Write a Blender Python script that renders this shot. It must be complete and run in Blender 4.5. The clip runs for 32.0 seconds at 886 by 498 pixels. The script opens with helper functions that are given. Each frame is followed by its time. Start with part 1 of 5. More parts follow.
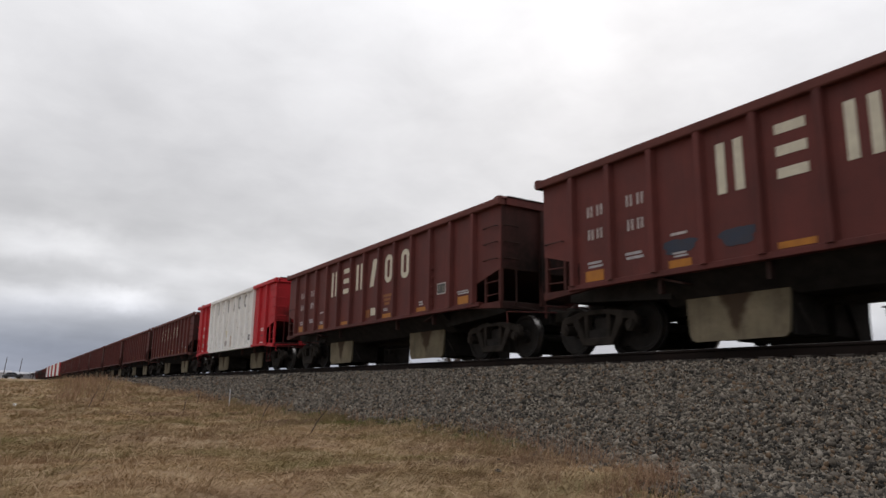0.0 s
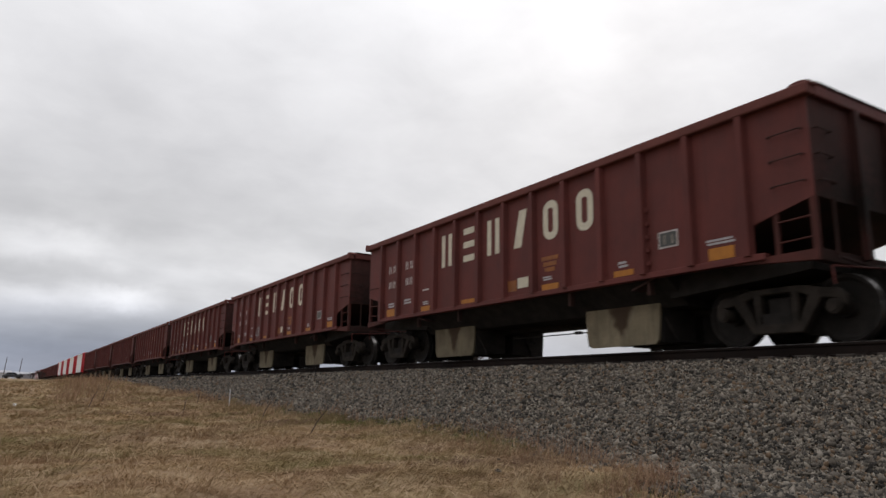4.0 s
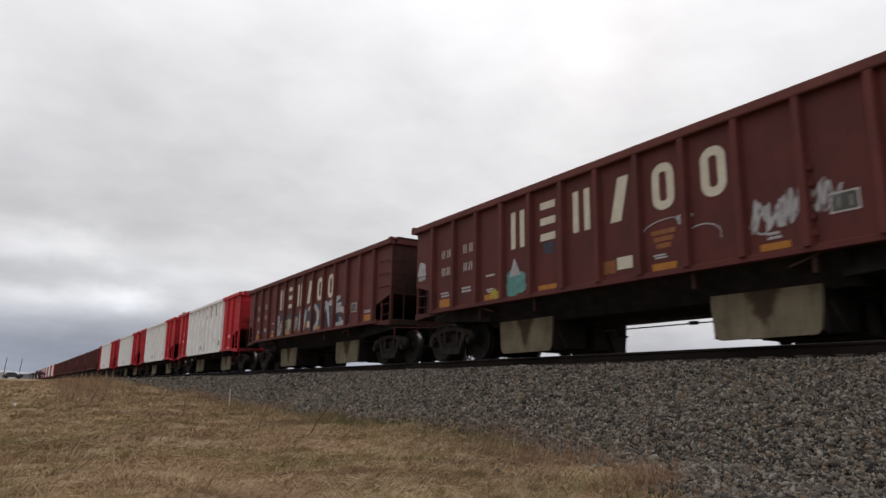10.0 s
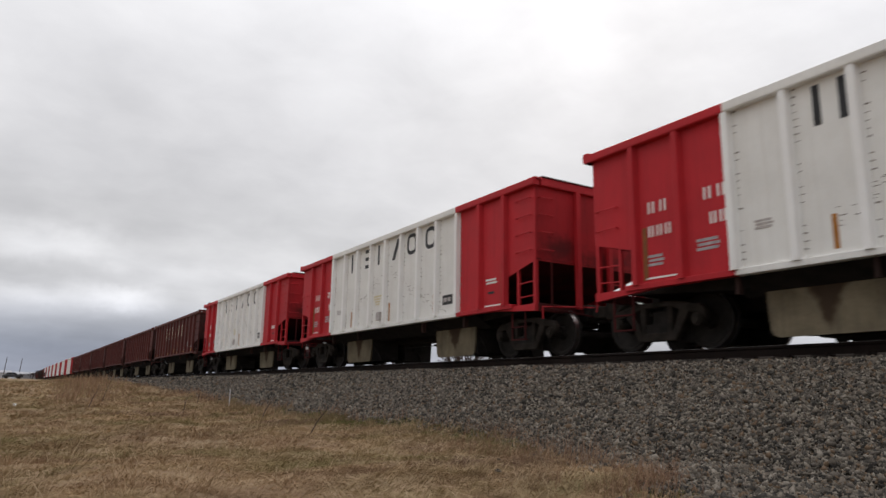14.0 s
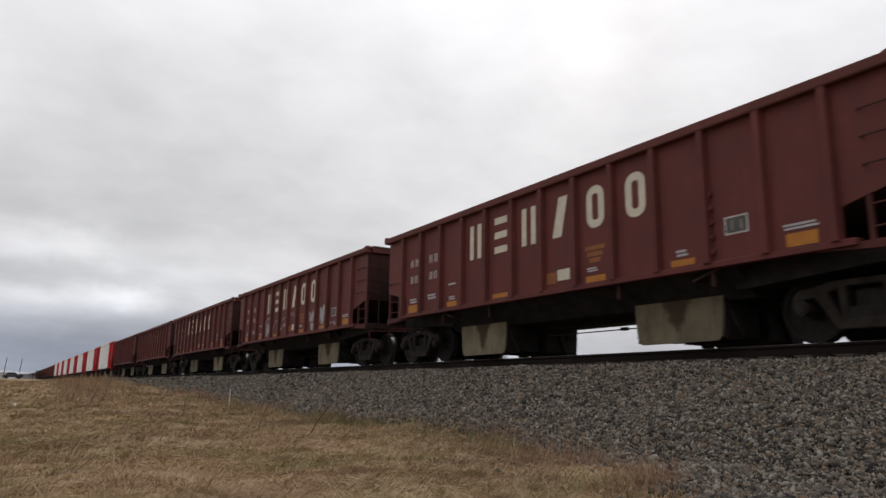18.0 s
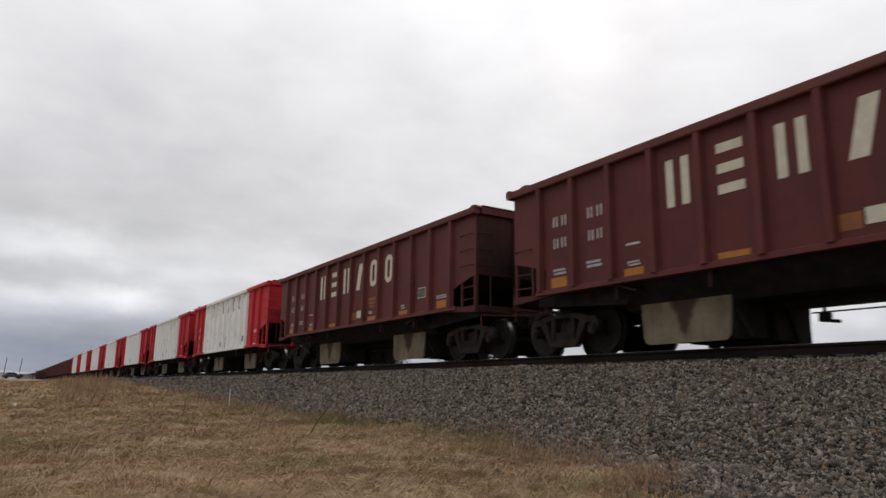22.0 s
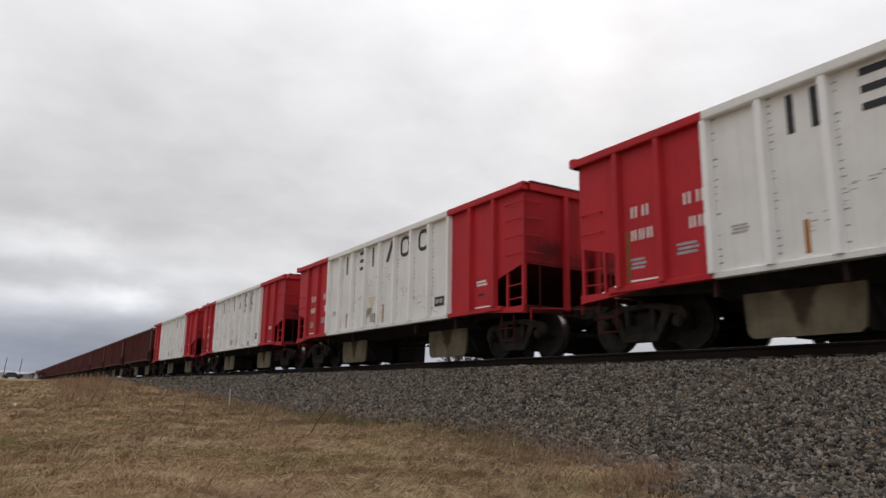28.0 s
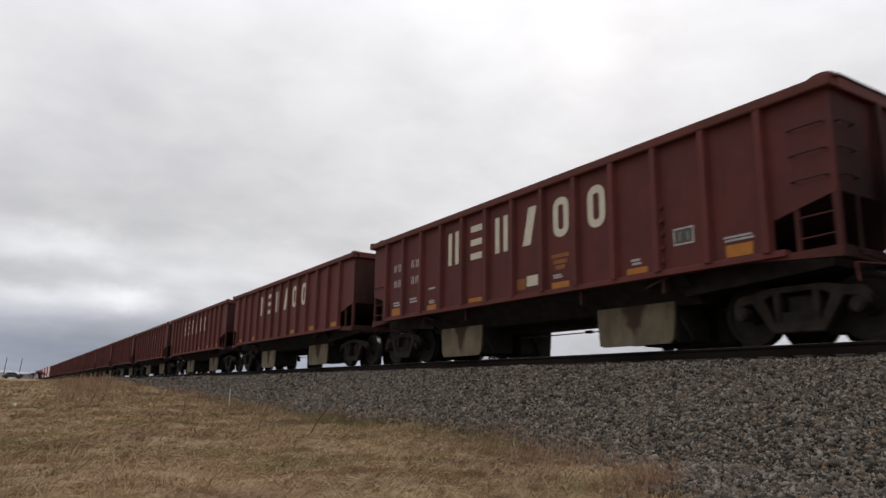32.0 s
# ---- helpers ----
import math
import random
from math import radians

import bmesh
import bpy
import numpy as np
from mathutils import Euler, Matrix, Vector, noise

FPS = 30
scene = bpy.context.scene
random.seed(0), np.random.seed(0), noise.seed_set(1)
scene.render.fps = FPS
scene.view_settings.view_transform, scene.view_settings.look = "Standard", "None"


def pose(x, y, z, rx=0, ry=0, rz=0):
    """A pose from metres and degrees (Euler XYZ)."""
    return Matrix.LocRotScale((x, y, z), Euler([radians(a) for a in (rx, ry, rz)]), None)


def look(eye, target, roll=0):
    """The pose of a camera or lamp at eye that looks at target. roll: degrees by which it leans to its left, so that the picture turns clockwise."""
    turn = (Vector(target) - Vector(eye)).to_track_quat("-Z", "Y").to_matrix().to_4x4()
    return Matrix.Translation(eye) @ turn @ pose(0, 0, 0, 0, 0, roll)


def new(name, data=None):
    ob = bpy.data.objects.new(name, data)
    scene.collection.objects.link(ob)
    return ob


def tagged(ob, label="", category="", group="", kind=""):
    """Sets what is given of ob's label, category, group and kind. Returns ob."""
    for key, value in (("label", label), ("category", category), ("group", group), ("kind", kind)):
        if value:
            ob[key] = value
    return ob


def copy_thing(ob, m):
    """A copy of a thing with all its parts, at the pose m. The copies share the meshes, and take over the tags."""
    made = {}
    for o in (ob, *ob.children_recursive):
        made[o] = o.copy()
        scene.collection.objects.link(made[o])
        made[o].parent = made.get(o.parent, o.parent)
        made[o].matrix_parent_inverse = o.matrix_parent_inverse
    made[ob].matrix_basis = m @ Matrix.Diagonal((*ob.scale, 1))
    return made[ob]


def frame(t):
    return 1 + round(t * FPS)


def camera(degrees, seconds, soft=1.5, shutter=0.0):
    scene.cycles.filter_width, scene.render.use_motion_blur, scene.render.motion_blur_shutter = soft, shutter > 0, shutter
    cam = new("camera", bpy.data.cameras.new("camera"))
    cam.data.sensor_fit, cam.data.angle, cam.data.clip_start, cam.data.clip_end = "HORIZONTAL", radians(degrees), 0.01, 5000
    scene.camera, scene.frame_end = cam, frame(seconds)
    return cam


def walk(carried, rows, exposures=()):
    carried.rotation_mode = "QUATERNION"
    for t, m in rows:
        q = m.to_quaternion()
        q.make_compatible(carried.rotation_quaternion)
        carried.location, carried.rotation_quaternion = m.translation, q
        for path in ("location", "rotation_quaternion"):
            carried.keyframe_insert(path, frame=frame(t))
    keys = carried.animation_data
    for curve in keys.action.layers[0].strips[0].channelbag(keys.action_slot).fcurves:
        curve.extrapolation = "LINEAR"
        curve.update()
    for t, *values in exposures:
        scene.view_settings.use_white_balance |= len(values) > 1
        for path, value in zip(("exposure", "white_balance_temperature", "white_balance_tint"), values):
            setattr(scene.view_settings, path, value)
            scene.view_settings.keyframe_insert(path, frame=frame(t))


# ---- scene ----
CAMROT = Matrix(((0.84874729, -0.11924776, -0.51517764), (-0.52856358, -0.16226628, -0.83324078), (0.01576613, 0.979515, -0.20075309))).to_4x4()
cam = camera(65.58, 32.0, soft=1.5, shutter=0.15)
walk(cam, [(0.0, CAMROT), (32.0, CAMROT)])

# ---- world and light: bright overcast, sun behind the clouds beyond the train ----
SUN_AZ, SUN_EL = radians(46), radians(32)      # azimuth to the right of +y
world = bpy.data.worlds.new("overcast_sky")
scene.world = world
world.use_nodes = True


def nodes_of(tree):
    tree.nodes.clear()

    def N(kind, **kw):
        n = tree.nodes.new(kind)
        for key, v in kw.items():
            if key == "op":
                n.operation = v
            elif key == "blend":
                n.data_type = "RGBA"
                n.blend_type = v
            else:
                n.inputs[key.replace("_", " ")].default_value = v
        return n

    def L(a, b):
        tree.links.new(a, b)
    return N, L


def build_world():
    N, L = nodes_of(world.node_tree)
    out, bg = N("ShaderNodeOutputWorld"), N("ShaderNodeBackground")
    tc, sep = N("ShaderNodeTexCoord"), N("ShaderNodeSeparateXYZ")
    L(tc.outputs["Generated"], sep.inputs[0])
    sky = N("ShaderNodeTexSky")
    sky.sky_type, sky.sun_disc, sky.sun_elevation, sky.sun_rotation = "NISHITA", False, SUN_EL, SUN_AZ
    dim = N("ShaderNodeMix", blend="MULTIPLY")
    dim.inputs[0].default_value = 1.0
    L(sky.outputs[0], dim.inputs[6])
    dim.inputs[7].default_value = (0.1, 0.1, 0.1, 1)
    # cloud layer seen in perspective: direction / (height + offset)
    zc = N("ShaderNodeMath", op="MAXIMUM")
    L(sep.outputs[2], zc.inputs[0])
    zc.inputs[1].default_value = 0.0
    za = N("ShaderNodeMath", op="ADD")
    L(zc.outputs[0], za.inputs[0])
    za.inputs[1].default_value = 0.24
    dx, dy = N("ShaderNodeMath", op="DIVIDE"), N("ShaderNodeMath", op="DIVIDE")
    for d, i in ((dx, 0), (dy, 1)):
        L(sep.outputs[i], d.inputs[0])
        L(za.outputs[0], d.inputs[1])
    com = N("ShaderNodeCombineXYZ")
    L(dx.outputs[0], com.inputs[0])
    L(dy.outputs[0], com.inputs[1])
    com.inputs[2].default_value = 3.7
    n1 = N("ShaderNodeTexNoise", Scale=1.25, Detail=5.0, Roughness=0.50, Distortion=0.25)
    n2 = N("ShaderNodeTexNoise", Scale=4.6, Detail=5.0, Roughness=0.55, Distortion=0.25)
    L(com.outputs[0], n1.inputs["Vector"])
    L(com.outputs[0], n2.inputs["Vector"])
    mixn = N("ShaderNodeMix")
    mixn.inputs[0].default_value = 0.48
    L(n1.outputs[0], mixn.inputs[2])
    L(n2.outputs[0], mixn.inputs[3])
    ramp = N("ShaderNodeValToRGB")
    L(mixn.outputs[0], ramp.inputs[0])
    e = ramp.color_ramp.elements
    e[0].position, e[0].color = 0.34, (0.862, 0.856, 0.866, 1)
    e[1].position, e[1].color = 0.64, (1.055, 1.047, 1.052, 1)
    # overcast brightening towards the zenith
    grad = N("ShaderNodeValToRGB")
    L(sep.outputs[2], grad.inputs[0])
    g = grad.color_ramp.elements
    g[0].position, g[0].color = 0.0, (0.50, 0.52, 0.59, 1)
    g[1].position, g[1].color = 1.0, (2.0, 2.0, 2.02, 1)
    for p, c in ((0.045, (0.51, 0.535, 0.61)), (0.075, (0.60, 0.615, 0.665)), (0.11, (0.745, 0.75, 0.775)), (0.18, (0.775, 0.775, 0.785)), (0.34, (0.845, 0.843, 0.855)), (0.48, (0.965, 0.965, 0.98)), (0.62, (1.25, 1.25, 1.27))):
        x = g.new(p)
        x.color = (*c, 1)
    mul = N("ShaderNodeMix", blend="MULTIPLY")
    mul.inputs[0].default_value = 1.0
    L(ramp.outputs[0], mul.inputs[6])
    L(grad.outputs[0], mul.inputs[7])
    # glow of the hidden sun through the cloud
    dot = N("ShaderNodeVectorMath", op="DOT_PRODUCT")
    L(tc.outputs["Generated"], dot.inputs[0])
    dot.inputs[1].default_value = (math.sin(SUN_AZ) * math.cos(SUN_EL), math.cos(SUN_AZ) * math.cos(SUN_EL), math.sin(SUN_EL))
    glow = N("ShaderNodeMapRange")
    glow.interpolation_type = "SMOOTHSTEP"
    L(dot.outputs["Value"], glow.inputs[0])
    glow.inputs[1].default_value, glow.inputs[2].default_value = 0.74, 1.0
    glow.inputs[3].default_value, glow.inputs[4].default_value = 0.975, 1.035
    mul2 = N("ShaderNodeMix", blend="MULTIPLY")
    mul2.inputs[0].default_value = 1.0
    L(mul.outputs[2], mul2.inputs[6])
    L(glow.outputs[0], mul2.inputs[7])
    # flat cloud bands low over the horizon
    bmap = N("ShaderNodeMapping")
    L(tc.outputs["Generated"], bmap.inputs[0])
    bmap.inputs["Scale"].default_value = (2.6, 2.6, 9.0)
    bn = N("ShaderNodeTexNoise", Scale=1.5, Detail=3.5, Roughness=0.48, Distortion=0.2)
    L(bmap.outputs[0], bn.inputs["Vector"])
    br = N("ShaderNodeMapRange")
    L(bn.outputs[0], br.inputs[0])
    br.inputs[1].default_value, br.inputs[2].default_value = 0.36, 0.64
    br.inputs[3].default_value, br.inputs[4].default_value = 0.86, 1.14
    fade = N("ShaderNodeMapRange")
    fade.interpolation_type = "SMOOTHSTEP"
    L(sep.outputs[2], fade.inputs[0])
    fade.inputs[1].default_value, fade.inputs[2].default_value = 0.08, 0.30
    fade.inputs[3].default_value, fade.inputs[4].default_value = 1.0, 0.12
    mul3 = N("ShaderNodeMix", blend="MULTIPLY")
    L(fade.outputs[0], mul3.inputs[0])
    L(mul2.outputs[2], mul3.inputs[6])
    L(br.outputs[0], mul3.inputs[7])
    fin = N("ShaderNodeMix", blend="MIX")
    fin.inputs[0].default_value = 0.95
    L(dim.outputs[2], fin.inputs[6])
    L(mul3.outputs[2], fin.inputs[7])
    bz, bx = N("ShaderNodeMapRange"), N("ShaderNodeMapRange")
    bz.interpolation_type = bx.interpolation_type = "SMOOTHSTEP"
    L(sep.outputs[2], bz.inputs[0])
    L(sep.outputs[0], bx.inputs[0])
    bz.inputs[1].default_value, bz.inputs[2].default_value, bz.inputs[3].default_value, bz.inputs[4].default_value = 0.035, 0.13, 1.0, 0.0
    bx.inputs[1].default_value, bx.inputs[2].default_value, bx.inputs[3].default_value, bx.inputs[4].default_value = 0.22, 0.75, 1.0, 0.0
    bf = N("ShaderNodeMath", op="MULTIPLY")
    L(bz.outputs[0], bf.inputs[0])
    L(bx.outputs[0], bf.inputs[1])
    bank = N("ShaderNodeMix", blend="MULTIPLY")
    L(bf.outputs[0], bank.inputs[0])
    L(fin.outputs[2], bank.inputs[6])
    bank.inputs[7].default_value = (0.70, 0.735, 0.80, 1)
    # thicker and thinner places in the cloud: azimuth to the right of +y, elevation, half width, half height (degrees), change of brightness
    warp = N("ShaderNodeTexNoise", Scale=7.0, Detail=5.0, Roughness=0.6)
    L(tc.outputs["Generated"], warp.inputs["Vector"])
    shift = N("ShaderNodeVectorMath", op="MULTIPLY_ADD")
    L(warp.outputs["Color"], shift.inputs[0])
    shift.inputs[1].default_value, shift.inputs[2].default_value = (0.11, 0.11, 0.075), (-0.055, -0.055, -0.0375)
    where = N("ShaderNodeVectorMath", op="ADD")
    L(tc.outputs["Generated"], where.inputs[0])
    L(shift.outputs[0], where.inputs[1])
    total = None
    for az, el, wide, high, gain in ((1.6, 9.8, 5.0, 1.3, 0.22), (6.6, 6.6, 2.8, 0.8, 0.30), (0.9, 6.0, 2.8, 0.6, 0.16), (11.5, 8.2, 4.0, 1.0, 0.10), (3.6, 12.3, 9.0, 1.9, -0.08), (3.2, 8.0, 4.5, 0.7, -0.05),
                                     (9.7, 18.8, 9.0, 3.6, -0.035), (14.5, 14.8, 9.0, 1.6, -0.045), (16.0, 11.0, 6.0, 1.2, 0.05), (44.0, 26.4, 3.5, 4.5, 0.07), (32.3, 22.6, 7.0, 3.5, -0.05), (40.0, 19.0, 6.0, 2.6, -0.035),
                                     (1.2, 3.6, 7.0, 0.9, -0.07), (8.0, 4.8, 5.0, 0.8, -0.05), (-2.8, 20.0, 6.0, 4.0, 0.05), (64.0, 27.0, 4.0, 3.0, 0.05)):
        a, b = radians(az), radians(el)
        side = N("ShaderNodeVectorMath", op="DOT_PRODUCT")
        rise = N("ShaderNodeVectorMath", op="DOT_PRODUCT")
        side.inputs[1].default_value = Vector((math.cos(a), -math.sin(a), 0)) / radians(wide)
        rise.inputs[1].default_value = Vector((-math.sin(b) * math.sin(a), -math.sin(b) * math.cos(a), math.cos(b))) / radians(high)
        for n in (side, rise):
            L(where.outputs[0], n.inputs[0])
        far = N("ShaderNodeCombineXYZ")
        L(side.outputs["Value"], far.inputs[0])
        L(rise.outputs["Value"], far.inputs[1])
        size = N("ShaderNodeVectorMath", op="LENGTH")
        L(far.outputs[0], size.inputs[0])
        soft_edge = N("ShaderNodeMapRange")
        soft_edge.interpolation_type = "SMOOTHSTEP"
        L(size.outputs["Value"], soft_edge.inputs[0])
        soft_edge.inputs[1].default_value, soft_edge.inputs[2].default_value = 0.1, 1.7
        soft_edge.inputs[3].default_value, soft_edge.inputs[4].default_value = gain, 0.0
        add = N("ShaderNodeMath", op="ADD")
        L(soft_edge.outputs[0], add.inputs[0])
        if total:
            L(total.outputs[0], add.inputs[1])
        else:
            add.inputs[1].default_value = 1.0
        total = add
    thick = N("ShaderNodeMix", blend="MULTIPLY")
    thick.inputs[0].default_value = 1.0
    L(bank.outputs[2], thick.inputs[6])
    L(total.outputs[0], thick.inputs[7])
    # dimming added to the unseen sky away from the sun, darkening faces turned there
    back = N("ShaderNodeMapRange")
    back.interpolation_type = "SMOOTHSTEP"
    away = N("ShaderNodeVectorMath", op="DOT_PRODUCT")
    L(tc.outputs["Generated"], away.inputs[0])
    away.inputs[1].default_value = (-0.35, -0.94, 0.0)
    L(away.outputs["Value"], back.inputs[0])
    back.inputs[1].default_value, back.inputs[2].default_value = -0.3, 0.9
    back.inputs[3].default_value, back.inputs[4].default_value = 1.0, 0.72
    dull = N("ShaderNodeMix", blend="MULTIPLY")
    dull.inputs[0].default_value = 1.0
    L(thick.outputs[2], dull.inputs[6])
    L(back.outputs[0], dull.inputs[7])
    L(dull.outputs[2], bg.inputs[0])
    bg.inputs[1].default_value = 0.93
    L(bg.outputs[0], out.inputs[0])


build_world()
sun = new("sun", bpy.data.lights.new("sun", "SUN"))
sun.data.energy, sun.data.angle, sun.data.color = 0.7, radians(25), (1.0, 0.97, 0.93)
sun.matrix_world = look((60 * math.sin(SUN_AZ), 60 * math.cos(SUN_AZ), 60 * math.tan(SUN_EL)), (0, 0, 0))
scene.view_settings.exposure = 0.0


# ---- materials ----
def surface(name, base, dark, rough=0.7, metal=0.0, scale=3.0, bump=0.15, bump_scale=60.0, streak=0.0, streak_col=(0.1, 0.07, 0.05),
            rand=0.0, island=0.0, island_cols=None, spec=0.3, coords="Object", stretch=(1, 1, 1), patch=None):
    """Painted or natural surface with variation at two scales, optional vertical streaks and per-object or per-piece tint."""
    m = bpy.data.materials.new(name)
    m.use_nodes = True
    N, L = nodes_of(m.node_tree)
    out, bs = N("ShaderNodeOutputMaterial"), N("ShaderNodeBsdfPrincipled")
    L(bs.outputs[0], out.inputs[0])
    tc, mp = N("ShaderNodeTexCoord"), N("ShaderNodeMapping")
    L(tc.outputs[coords], mp.inputs[0])
    mp.inputs["Scale"].default_value = stretch
    big = N("ShaderNodeTexNoise", Scale=scale, Detail=5.0, Roughness=0.6)
    fine = N("ShaderNodeTexNoise", Scale=bump_scale, Detail=4.0, Roughness=0.65)
    L(mp.outputs[0], big.inputs["Vector"])
    L(mp.outputs[0], fine.inputs["Vector"])
    r = N("ShaderNodeMapRange")
    L(big.outputs[0], r.inputs[0])
    r.inputs[1].default_value, r.inputs[2].default_value = 0.32, 0.68
    mix = N("ShaderNodeMix", blend="MIX")
    L(r.outputs[0], mix.inputs[0])
    mix.inputs[6].default_value, mix.inputs[7].default_value = (*dark, 1), (*base, 1)
    col = mix.outputs[2]
    f2 = N("ShaderNodeMix", blend="OVERLAY")
    f2.inputs[0].default_value = 0.35
    L(col, f2.inputs[6])
    L(fine.outputs[0], f2.inputs[7])
    col = f2.outputs[2]
    if streak:
        mp2 = N("ShaderNodeMapping")
        L(tc.outputs[coords], mp2.inputs[0])
        mp2.inputs["Scale"].default_value = (3.0, 9.0, 0.35)
        st = N("ShaderNodeTexNoise", Scale=1.6, Detail=6.0, Roughness=0.7)
        L(mp2.outputs[0], st.inputs["Vector"])
        sr = N("ShaderNodeMapRange")
        L(st.outputs[0], sr.inputs[0])
        sr.inputs[1].default_value, sr.inputs[2].default_value, sr.inputs[4].default_value = 0.50, 0.78, streak
        smix = N("ShaderNodeMix", blend="MIX")
        L(sr.outputs[0], smix.inputs[0])
        L(col, smix.inputs[6])
        smix.inputs[7].default_value = (*streak_col, 1)
        col = smix.outputs[2]
    if island_cols:
        geo = N("ShaderNodeNewGeometry")
        rp = N("ShaderNodeValToRGB")
        L(geo.outputs["Random Per Island"], rp.inputs[0])
        rp.color_ramp.interpolation = "CONSTANT" if island > 0.8 else "LINEAR"
        el = rp.color_ramp.elements
        el[0].position, el[0].color = 0.0, (*island_cols[0], 1)
        el[1].position, el[1].color = 1.0, (*island_cols[-1], 1)
        for i, c in enumerate(island_cols[1:-1]):
            q = el.new((i + 1) / (len(island_cols) - 1))
            q.color = (*c, 1)
        im = N("ShaderNodeMix", blend="MIX")
        im.inputs[0].default_value = island
        L(col, im.inputs[6])
        L(rp.outputs[0], im.inputs[7])
        col = im.outputs[2]
    if patch:
        for i, (tint, size, most) in enumerate(patch):
            pn = N("ShaderNodeTexNoise", Scale=size, Detail=3.0, Roughness=0.55)
            off = N("ShaderNodeVectorMath", op="ADD")
            L(mp.outputs[0], off.inputs[0])
            off.inputs[1].default_value = (13.7 * i, 5.1 * i, 2.3 * i)
            L(off.outputs[0], pn.inputs["Vector"])
            pr = N("ShaderNodeMapRange")
            L(pn.outputs[0], pr.inputs[0])
            pr.inputs[1].default_value, pr.inputs[2].default_value, pr.inputs[4].default_value = 0.48, 0.66, most
            pm = N("ShaderNodeMix", blend="MIX")
            L(pr.outputs[0], pm.inputs[0])
            L(col, pm.inputs[6])
            pm.inputs[7].default_value = (*tint, 1)
            col = pm.outputs[2]
    if rand:
        info = N("ShaderNodeObjectInfo")
        rr = N("ShaderNodeMapRange")
        L(info.outputs["Random"], rr.inputs[0])
        rr.inputs[3].default_value, rr.inputs[4].default_value = 1 - rand, 1 + rand
        rm = N("ShaderNodeMix", blend="MULTIPLY")
        rm.inputs[0].default_value = 1.0
        L(col, rm.inputs[6])
        L(rr.outputs[0], rm.inputs[7])
        col = rm.outputs[2]
    L(col, bs.inputs["Base Color"])
    bs.inputs["Metallic"].default_value = metal
    bs.inputs["Specular IOR Level"].default_value = spec
    rv = N("ShaderNodeMapRange")
    L(big.outputs[0], rv.inputs[0])
    rv.inputs[3].default_value, rv.inputs[4].default_value = max(rough - 0.1, 0.05), min(rough + 0.12, 1)
    L(rv.outputs[0], bs.inputs["Roughness"])
    if bump:
        b = N("ShaderNodeBump", Strength=bump, Distance=0.02)
        L(fine.outputs[0], b.inputs["Height"])
        L(b.outputs[0], bs.inputs["Normal"])
    return m


BROWN = surface("brown_freight_paint", (0.131, 0.0370, 0.0320), (0.091, 0.0282, 0.0250), 0.6, scale=1.3, bump=0.12, streak=0.48, streak_col=(0.054, 0.0235, 0.0207), rand=0.12, spec=0.16)
RED = surface("red_freight_paint", (0.51, 0.027, 0.036), (0.42, 0.023, 0.030), 0.55, scale=1.3, bump=0.1, streak=0.35, streak_col=(0.17, 0.018, 0.020), rand=0.06, spec=0.16)
WHITE = surface("white_freight_paint", (0.83, 0.825, 0.795), (0.73, 0.72, 0.685), 0.6, scale=1.4, bump=0.1, streak=0.30, streak_col=(0.50, 0.46, 0.40), rand=0.03)
# the same white, paler: the extra light on the ribs is in the colour
WHITE_LIT = surface("white_rib_lit", (0.92, 0.915, 0.90), (0.85, 0.84, 0.82), 0.55, scale=1.5, bump=0.1, streak=0.2, streak_col=(0.52, 0.46, 0.38), spec=0.25)
BROWN_DUSTY = surface("brown_dusty_cage", (0.098, 0.033, 0.028), (0.058, 0.023, 0.020), 0.7, scale=2.5, bump=0.15, streak=0.5, streak_col=(0.030, 0.017, 0.015), spec=0.12)
# darker than the sides: dirt, plus the next car's shadow put into the colour
BROWN_END = surface("brown_dirty_shaded_end", (0.085, 0.032, 0.028), (0.040, 0.019, 0.017), 0.7, scale=0.9, bump=0.15, streak=0.75, streak_col=(0.017, 0.011, 0.010), spec=0.12)
# grime on the end parts, with the shade between cars mixed into the colour
BROWN_GRIME_SHADE = surface("brown_end_grime_shade", (0.060, 0.031, 0.027), (0.030, 0.019, 0.017), 0.8, scale=1.6, bump=0.2, streak=0.5, streak_col=(0.015, 0.011, 0.010), spec=0.1)
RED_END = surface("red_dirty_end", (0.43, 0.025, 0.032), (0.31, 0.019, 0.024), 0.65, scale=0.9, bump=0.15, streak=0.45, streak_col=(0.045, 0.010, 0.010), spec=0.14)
# red counterpart: grime and painted-in shade together
RED_GRIME_SHADE = surface("red_end_grime_shade", (0.110, 0.017, 0.018), (0.042, 0.012, 0.012), 0.8, scale=1.6, bump=0.2, streak=0.5, streak_col=(0.014, 0.008, 0.008), spec=0.1)
# paler than the sides: dust, plus sky light on the chord painted in
CHORD = surface("dusty_lit_brown_chord", (0.146, 0.055, 0.0475), (0.104, 0.039, 0.034), 0.75, scale=2.0, bump=0.15, rand=0.08, spec=0.12)
BLACK = surface("underframe_grime_shade", (0.038, 0.034, 0.0315), (0.021, 0.019, 0.018), 0.9, scale=4, bump=0.3, spec=0.07)
STEEL = surface("truck_cast_steel", (0.047, 0.039, 0.033), (0.019, 0.0163, 0.014), 0.85, scale=4, bump=0.3, spec=0.1)
WHEEL = surface("wheel_steel", (0.027, 0.0235, 0.021), (0.0145, 0.0128, 0.0117), 0.75, metal=0.0, scale=6, bump=0.2, spec=0.13)
TREAD = surface("polished_tread", (0.30, 0.29, 0.28), (0.20, 0.19, 0.185), 0.35, metal=1.0, scale=6, bump=0.05)
